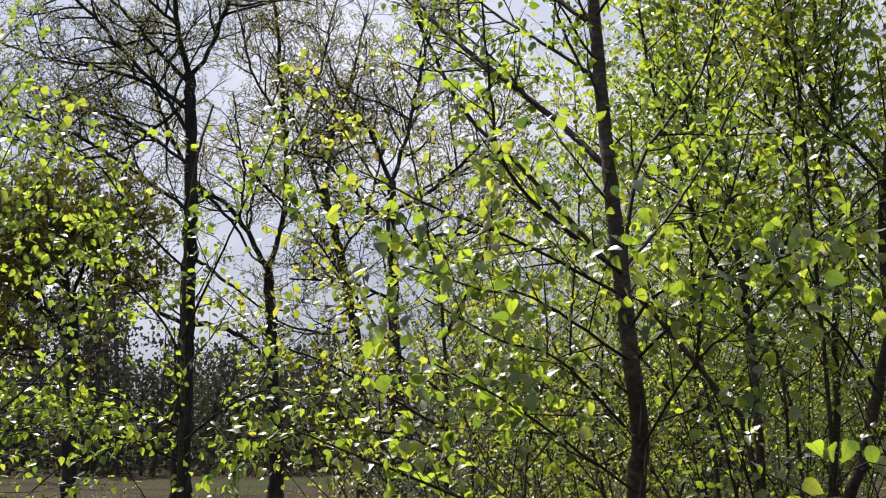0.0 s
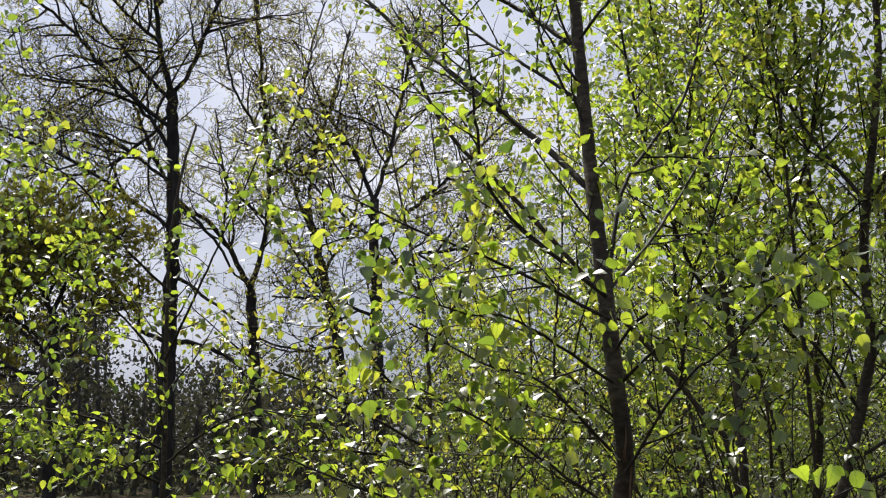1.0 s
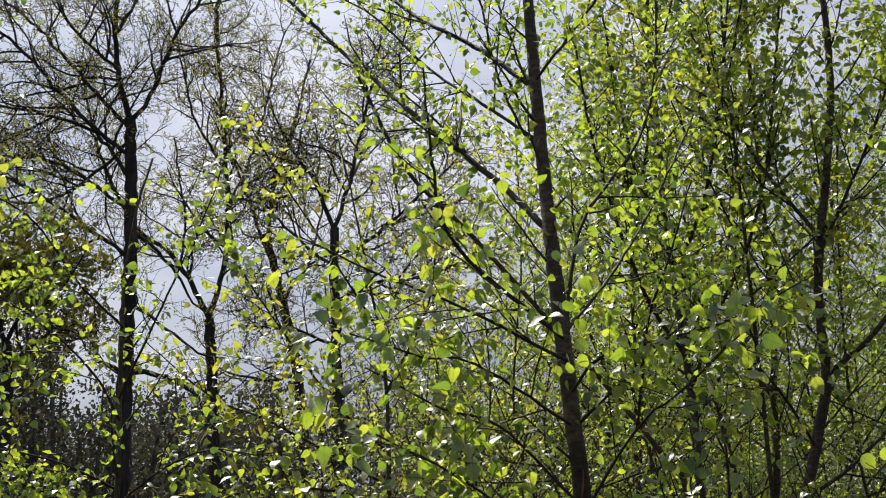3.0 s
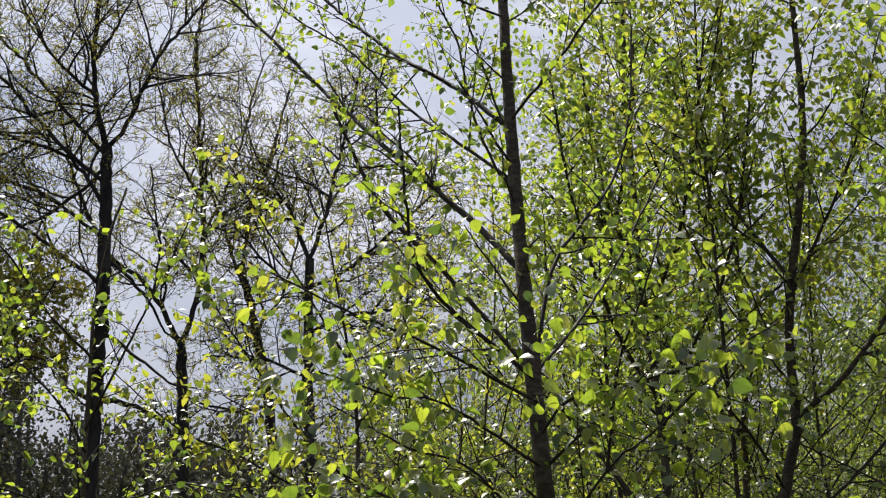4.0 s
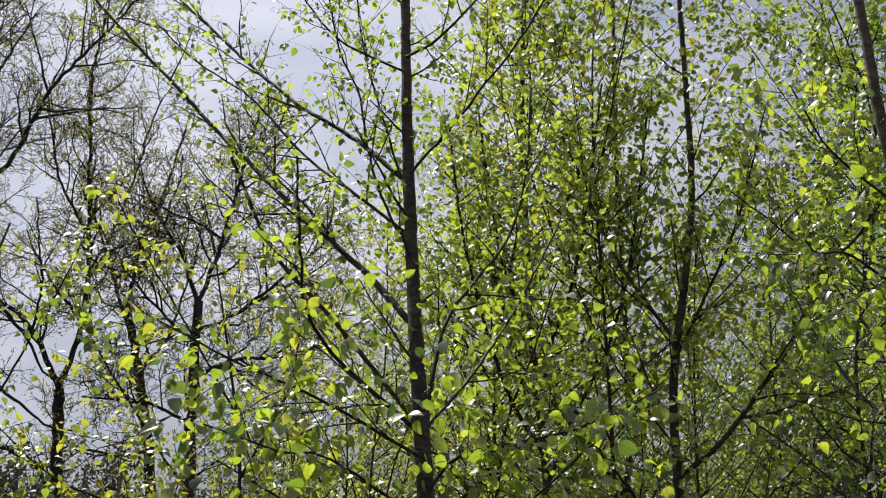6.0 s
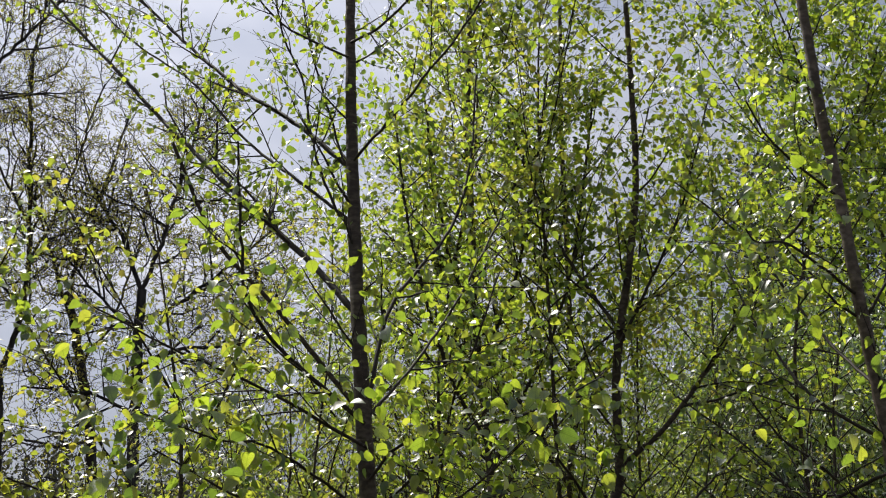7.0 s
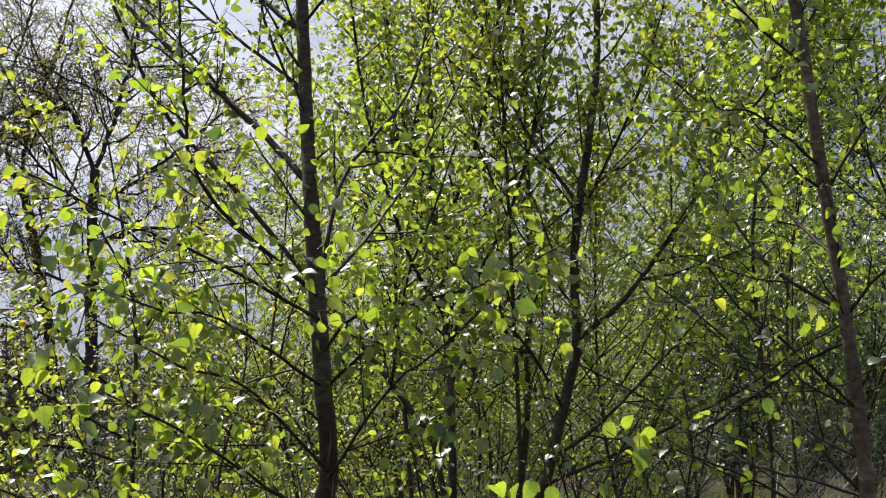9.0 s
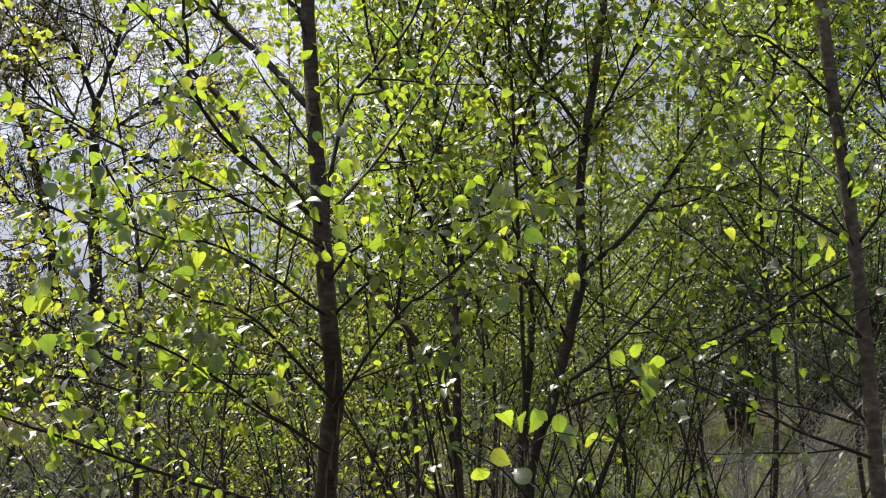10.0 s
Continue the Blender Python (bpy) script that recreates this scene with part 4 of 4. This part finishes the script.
birch("birch_sapling", [
    axis(0.0245, 0.0030, (0.02, 6.30, 0.00), (0.02, 6.30, 1.35), (0.00, 6.50, 2.30), (-0.10, 6.62, 2.90), (-0.22, 6.70, 3.50), (-0.34, 6.75, 4.00)),
    axis(0.0090, 0.0030, (0.01, 6.40, 1.86), (-0.27, 6.21, 2.11), (-0.54, 5.98, 2.47), (-0.80, 5.80, 2.85), (-1.00, 5.70, 3.20)),
    axis(0.0090, 0.0030, (0.01, 6.40, 1.67), (-0.61, 6.13, 2.01), (-0.94, 6.00, 2.15), (-1.30, 5.95, 2.45)),
    axis(0.0085, 0.0030, (0.00, 6.45, 2.19), (0.25, 6.20, 2.70), (0.28, 6.00, 3.10)),
    axis(0.0075, 0.0028, (-0.05, 6.56, 2.60), (-0.35, 6.35, 3.05), (-0.62, 6.20, 3.45), (-0.80, 6.10, 3.75)),
    axis(0.0090, 0.0030, (0.01, 6.33, 1.54), (-0.27, 6.19, 1.64), (-0.67, 5.88, 1.66), (-0.98, 5.60, 1.55), (-1.18, 5.50, 1.55)),
], "thin pole-like birch sapling with drooping leafy twigs", 36, gaps=(0.13, 0.075), reach=(0.65, 0.26), leaf_chance=0.75, size=0.048, leaf_mat=OLIVE_LEAF, group=BIRCHES)
birch("birch_sapling", [
    axis(0.0141, 0.0076, (1.29, 3.80, 0.00), (1.09, 3.90, 1.50), (0.98, 3.98, 1.80), (0.39, 4.20, 2.58), (0.09, 4.30, 2.93), (-0.11, 4.30, 3.33)),
    axis(0.0062, 0.0028, (0.92, 4.00, 1.86), (0.92, 3.74, 2.22), (0.96, 3.60, 2.39), (1.06, 3.60, 2.69)),
], "leaning dark birch sapling crossing a thicker trunk", 37, gaps=(0.18, 0.09), leaf_chance=0.55, group=BIRCHES)
birch("birch_sapling", [
    axis(0.0261, 0.0144, (1.60, 5.60, 0.00), (1.60, 5.60, 1.45), (1.64, 5.85, 2.25), (1.62, 6.06, 3.05), (1.64, 6.20, 3.60), (1.64, 6.30, 4.50), (1.69, 6.40, 5.70)),
    axis(0.0120, 0.0056, (1.63, 5.80, 2.15), (1.78, 5.68, 2.57), (1.92, 5.59, 2.87), (2.01, 5.48, 3.26), (2.04, 5.40, 3.55), (2.14, 5.40, 4.25)),
    axis(0.0120, 0.0056, (1.61, 5.80, 2.34), (1.37, 5.66, 2.67), (1.10, 5.40, 3.32), (1.00, 5.40, 4.02)),
    axis(0.0120, 0.0058, (1.56, 5.80, 2.77), (1.71, 5.73, 3.08), (1.79, 5.67, 3.39), (1.84, 5.60, 3.76), (1.94, 5.60, 4.46)),
    axis(0.0107, 0.0062, (1.57, 5.90, 3.04), (1.44, 5.95, 3.38), (1.38, 6.00, 3.76), (1.28, 6.00, 4.46)),
], "dark-stemmed birch sapling deep in the thicket", 38, gaps=(0.12, 0.075), reach=(0.7, 0.28), thin_above=((1.6, 2.6), (0.3, 0.65)), size=0.043, group=BIRCHES)

birch("birch_shoot", [
    axis(0.0032, 0.0010, (0.84, 2.30, 0.00), (0.81, 2.25, 1.43), (0.79, 2.25, 1.50), (0.79, 2.22, 1.58)),
    axis(0.0018, 0.0008, (0.79, 2.24, 1.52), (0.84, 2.20, 1.56), (0.93, 2.20, 1.54)),
    axis(0.0022, 0.0010, (0.81, 2.25, 1.42), (0.73, 2.20, 1.49), (0.68, 2.20, 1.52), (0.63, 2.20, 1.54)),
], "low birch shoot with a few large glossy leaves", 39, gaps=(0.5, 0.3), reach=(0.05, 0.03), leaf_chance=0.0, group=BIRCHES, trunk_first=0.97,
      extra=[(0.74, 2.20, 1.59, 0.050), (0.77, 2.19, 1.58, 0.048), (0.80, 2.20, 1.58, 0.050), (0.81, 2.18, 1.59, 0.030),
             (0.69, 2.20, 1.48, 0.046), (0.85, 2.20, 1.57, 0.044), (0.87, 2.20, 1.55, 0.050), (0.92, 2.20, 1.54, 0.042),
             (0.96, 2.20, 1.58, 0.030), (0.73, 2.20, 1.51, 0.044), (0.77, 2.20, 1.48, 0.046)])
birch("birch_shoot", [
    axis(0.0030, 0.0010, (1.16, 2.30, 0.00), (1.11, 2.25, 1.42), (1.09, 2.25, 1.53), (1.05, 2.20, 1.65)),
    axis(0.0016, 0.0008, (1.08, 2.23, 1.57), (1.03, 2.20, 1.66), (0.97, 2.20, 1.70)),
], "low birch shoot with a tuft of large toothed leaves", 40, gaps=(0.5, 0.3), reach=(0.05, 0.03), leaf_chance=0.0, group=BIRCHES, trunk_first=0.97,
      extra=[(1.02, 2.18, 1.67, 0.052), (1.06, 2.20, 1.69, 0.044), (1.05, 2.20, 1.67, 0.050), (1.04, 2.19, 1.64, 0.056),
             (0.95, 2.30, 1.71, 0.042), (1.02, 2.20, 1.72, 0.034), (0.98, 2.20, 1.70, 0.038)])

THICKET = [(1.6, 7.5, 3.8), (2.4, 8.4, 4.0), (3.1, 7.6, 3.8), (3.8, 8.8, 4.0), (-0.3, 7.4, 2.6), (0.3, 8.0, 3.4),
           (0.9, 7.2, 4.2), (1.4, 8.8, 4.0), (0.6, 6.6, 2.8), (1.9, 6.6, 4.0), (2.7, 6.1, 3.8), (3.6, 6.8, 4.6), (5.6, 6.4, 4.8), (4.7, 8.0, 4.4), (2.2, 7.2, 5.8), (4.6, 7.0, 5.4)]
for k, (x, y, h) in enumerate(THICKET):
    birch("birch_sapling", sapling_axes(60 + k, x, y, h, 10 + int(2.4 * h), r=0.009 + 0.0018 * h, low=0.14 if x < 2.3 else 0.42), "leafy young birch sapling in the dense thicket", 80 + k,
          gaps=(0.16, 0.09), leaf_gap=0.036, size=0.036, leaf_chance=0.36 if x < 0.7 else 0.56 if x > 2.5 else 0.62, singles=60, group=BIRCHES, blade=LEAF_SMALL, leaf_mat=OLIVE_LEAF if x < 1.0 or k % 3 == 1 else None, fine=False)
birch("birch_sapling", sapling_axes(150, -2.35, 4.5, 3.3, 22, r=0.018, low=0.25), "birch sapling at the thicket's edge with bright hanging leaves", 151,
      gaps=(0.15, 0.09), reach=(0.9, 0.35), size=0.042, leaf_chance=0.36, singles=120, group=BIRCHES, blade=LEAF_SMALL, fine=False)
for k, (x, y, h) in enumerate([(1.5, 5.9, 5.6), (1.95, 5.5, 5.8), (3.3, 5.6, 5.6), (4.2, 5.6, 5.4)]):
    birch("birch_sapling", sapling_axes(120 + k, x, y, h, 26, r=0.018, low=0.40 if x < 3 else 0.52), "slim birch sapling with bare lower stem and dense leafy crown", 130 + k,
          gaps=(0.13, 0.08), reach=(0.7, 0.28), leaf_gap=0.036, size=0.045, leaf_chance=0.58 if x < 3 else 0.8, singles=80, group=BIRCHES, blade=LEAF_SMALL, leaf_mat=OLIVE_LEAF if k == 1 else None, fine=False)
birch("birch_tree", sapling_axes(126, 2.6, 10.6, 7.4, 34, r=0.05), "tall slender birch tree in leaf behind the thicket", 136,
      gaps=(0.22, 0.12), reach=(0.95, 0.38), leaf_gap=0.042, size=0.052, singles=0, group=BIRCHES, blade=LEAF_KITE, fine=False)


def shrub_axes(seed, x, y, height, stems, fan, r=0.009):
    """Lines of a shrub: many slim stems that fan out from one foot."""
    rng = np.random.RandomState(seed)
    axes = []
    for k in range(stems):
        az, out = rng.rand() * 6.283, fan * rng.uniform(0.2, 1.0)
        tall = height * rng.uniform(0.65, 1.05)
        foot = np.array([x + rng.normal() * 0.08, y + rng.normal() * 0.08, -0.03])
        way = np.array([math.cos(az) * out, math.sin(az) * out, tall])
        axes.append(axis(r * rng.uniform(0.6, 1.2), 0.002, foot, foot + way * np.array([0.3, 0.3, 0.4]), foot + way * np.array([0.65, 0.65, 0.75]), foot + way))
    return axes


# ---- undergrowth ----
SHRUBS = "small-leaved shrubs behind the birches"
SHRUB_PLAN = [(-0.2, 10.2, 2.5), (0.9, 10.8, 4.0), (2.2, 11.2, 4.2), (3.6, 11.6, 3.8), (4.3, 12.4, 3.0),
              (0.5, 13.2, 4.0), (1.5, 13.4, 4.4), (3.0, 13.6, 4.8), (4.6, 13.8, 4.6), (5.8, 12.8, 3.8), (0.0, 9.6, 1.5), (1.1, 9.5, 1.8), (-2.0, 10.5, 0.95), (-3.2, 11.0, 0.95), 
              (12.2, 30.0, 7.2), (15.4, 30.5, 7.6), (18.6, 30.0, 7.6), (21.8, 31.0, 8.2), (15.0, 33.5, 8.4)]
for k, (x, y, h) in enumerate(SHRUB_PLAN):
    birch("shrub", shrub_axes(140 + k, x, y, h, 14 if y < 15 else 16, 0.34 * h), "dense small-leaved green shrub in the shade of the thicket", 160 + k, gaps=(0.26, 0.15) if y < 15 else (0.46, 0.24),
          reach=(0.85, 0.36), leaf_gap=0.036 if y < 15 else 0.05, size=0.036 + 0.004 * max(0, y - 10) if y < 15 else 0.08, singles=0, group=SHRUBS, blade=LEAF_KITE, leaf_mat=BRUSH_LEAF if x < 0.7 else SHRUB_LEAF, trunk_first=0.15, fine=False)
for k, (x, y, h) in enumerate([(7.6, 17.0, 2.5), (9.6, 18.4, 2.8), (11.8, 18.0, 2.6), (14.0, 19.6, 3.0), (6.2, 19.0, 2.6)]):
    birch("shrub", shrub_axes(240 + k, x, y, h, 14, 0.5 * h, 0.012), "wide grey-green scrubby bush at the edge of the clearing", 260 + k, gaps=(0.26, 0.14),
          reach=(0.9, 0.4), leaf_gap=0.045, size=0.05, singles=0, group="grey-green bushes of the clearing", blade=LEAF_KITE, leaf_mat=BRUSH_LEAF, trunk_first=0.1, fine=False)
for k, (x, y, h) in enumerate([(10.4, 21.0, 7.0), (12.6, 21.6, 7.8), (14.8, 22.4, 8.2), (17.0, 23.4, 8.4), (11.8, 24.2, 8.6), (14.6, 25.6, 9.4), (17.6, 26.4, 9.4)]):
    birch("shrub", shrub_axes(270 + k, x, y, h, 12, 0.30 * h, 0.035), "tall bush in shade-toned green beyond the sunlit grass of the clearing", 280 + k, gaps=(0.50, 0.24),
          reach=(1.9, 0.75), leaf_gap=0.085, size=0.125, singles=0, group="dark bushes beyond the clearing", blade=LEAF_KITE, leaf_mat=SHADE_TONED_LEAF, trunk_first=0.06, fine=False)
STEMS = "many-stemmed bushes"
for k, (x, y, h, st) in enumerate([(1.45, 4.5, 2.2, 20), (0.9, 4.9, 2.0, 8), (2.2, 4.7, 2.1, 13), (2.9, 4.9, 1.8, 9), (0.1, 5.6, 1.9, 8), (-0.9, 6.0, 1.7, 7)]):
    birch("bush", shrub_axes(180 + k, x, y, h, st, 0.7 * h, 0.010), "many-stemmed bush with thin dark shoots and sparse leaves", 190 + k, gaps=(0.24, 0.12),
          reach=(0.45, 0.2), leaf_gap=0.06, size=0.036, singles=60, group=STEMS, leaf_chance=0.35 if x < 1.2 else 0.22, blade=LEAF_SMALL, fine=False)
for k, (x, y, h, st) in enumerate([(2.9, 5.4, 1.9, 11), (3.6, 6.4, 1.7, 10), (2.2, 6.8, 1.4, 10), (5.4, 9.0, 1.5, 12), (4.4, 7.0, 1.5, 12), (-0.4, 6.8, 1.3, 10), (-1.6, 7.6, 1.2, 9)]):
    dry_brush(shrub_axes(200 + k, x, y, h, st, 1.0 * h, 0.008), 210 + k)


def undergrowth():
    """Low heather, bramble and dry stalks over the ground between the trees and the field."""
    rng = np.random.RandomState(77)
    stalks, leaves = Buffer(), Buffer()
    for k in range(1400):
        y = rng.uniform(6.0, 22.0)
        x = rng.uniform(-0.55 * y, 0.85 * y)
        h = (0.55 if x < 0.4 * y else 0.3) * (0.6 + 0.6 * noise.noise((x * 0.4, y * 0.4, 5.0))) + 0.15
        if h < 0.2:
            continue
        foot = np.array([x, y, -0.05])
        for j in range(3):
            way = np.array([rng.normal() * 0.5, rng.normal() * 0.5, 1.0])
            line = np.array([foot, foot + way * h * 0.5 + rng.normal(size=3) * 0.05, foot + way * h * np.array([1.2, 1.2, 1])])
            tube(stalks, line, np.array([0.006, 0.004, 0.002]), 3)
            m = 7
            t = rng.uniform(0.2, 1.0, m)[:, None]
            at = line[0] + (line[2] - line[0]) * t + rng.normal(size=(m, 3)) * 0.09
            add_leaves(leaves, at, rng.normal(size=(m, 3)), rng.normal(size=(m, 3)) + [0, 0, 1.0], rng.uniform(0.03, 0.07, m), LEAF_KITE)
    tagged(new("undergrowth_stalks", stalks.mesh("undergrowth_stalks", DEAD_TWIG)), "dry grey-brown stalks of low undergrowth", "undergrowth", kind="stuff")
    tagged(new("undergrowth", leaves.mesh("undergrowth", BRUSH_LEAF)), "low dull green heather and bramble leaves", "undergrowth", kind="stuff")


undergrowth()


def bark_flakes(tree, foot_z, top_z, axis_xy, radius, seed):
    """Curled strips of peeling bark that stand off the trunk on the side towards the clearing."""
    rng = np.random.RandomState(seed)
    base = np.array(tree.location)
    trunk = next(c for c in tree.children if c.name.split(".")[0] == "trunk")
    for k in range(14):
        z, a = rng.uniform(foot_z, top_z), -math.pi / 2 + rng.normal() * 0.9
        tall, wide = rng.uniform(0.05, 0.16), rng.uniform(0.05, 0.14)
        v = []
        for i in range(5):
            lift = 0.002 + 0.010 * (i / 4) ** 2 * rng.uniform(0.5, 1.3)
            for j in range(3):
                b = a + wide * (j - 1) * (1 - 0.8 * i / 4) + 0.10 * math.sin(3 * z + i)
                for off in (0.0, 0.0012):
                    rr = radius + lift + off
                    v.append((axis_xy[0] + math.cos(b) * rr, axis_xy[1] + math.sin(b) * rr, z + tall * i / 4))
        f = []
        for i in range(4):
            for j in range(2):
                p = (i * 3 + j) * 2
                f += [(p, p + 2, p + 8, p + 6), (p + 1, p + 7, p + 9, p + 3)]
            for j in (0, 2):
                p = (i * 3 + j) * 2
                f.append((p, p + 6, p + 7, p + 1))
        b = Buffer()
        b.add(np.array(v) - base, np.array(f))
        part("bark_flake", b.mesh("bark_flake", FLAKE), trunk, "curled reddish strip of peeling bark")


bark_flakes(main_birch, 1.22, 1.62, (0.555, 3.20), 0.033, 5)


# ---- old timber in the field ----
def timber(name, line, r, label):
    """A weathered round timber: a knotty body and two sawn ends."""
    rng = np.random.RandomState(len(label))
    thing = tagged(new(name), label, "timber")
    p = curve(line, 0.06)
    base = p[0].copy()
    thing.location = base
    b = Buffer()
    tube(b, p - base, r * (1 + 0.10 * rng.rand(len(p))), 10)
    part("body", b.mesh("body", OAK_BARK), thing)
    for q, way in ((p[0], p[0] - p[1]), (p[-1], p[-1] - p[-2])):
        e = Buffer()
        w = unit(way)
        tube(e, np.array([q - w * 0.004, q + w * 0.006, q + w * 0.006]) - base, np.array([r * 0.98, r * 0.98, 0.001]), 10)
        part("sawn_end", e.mesh("sawn_end", WOODS_BARK), thing, "grey weathered cut face")


timber("fence_post", [(-1.87, 17.5, -0.1), (-1.86, 17.5, 0.25), (-1.84, 17.5, 0.58)], 0.05, "short dark wooden post standing in the field")
timber("fallen_log", [(-1.75, 16.1, 0.11), (-1.35, 16.2, 0.13), (-0.95, 16.1, 0.12)], 0.13, "dark rotten log lying in the grass")
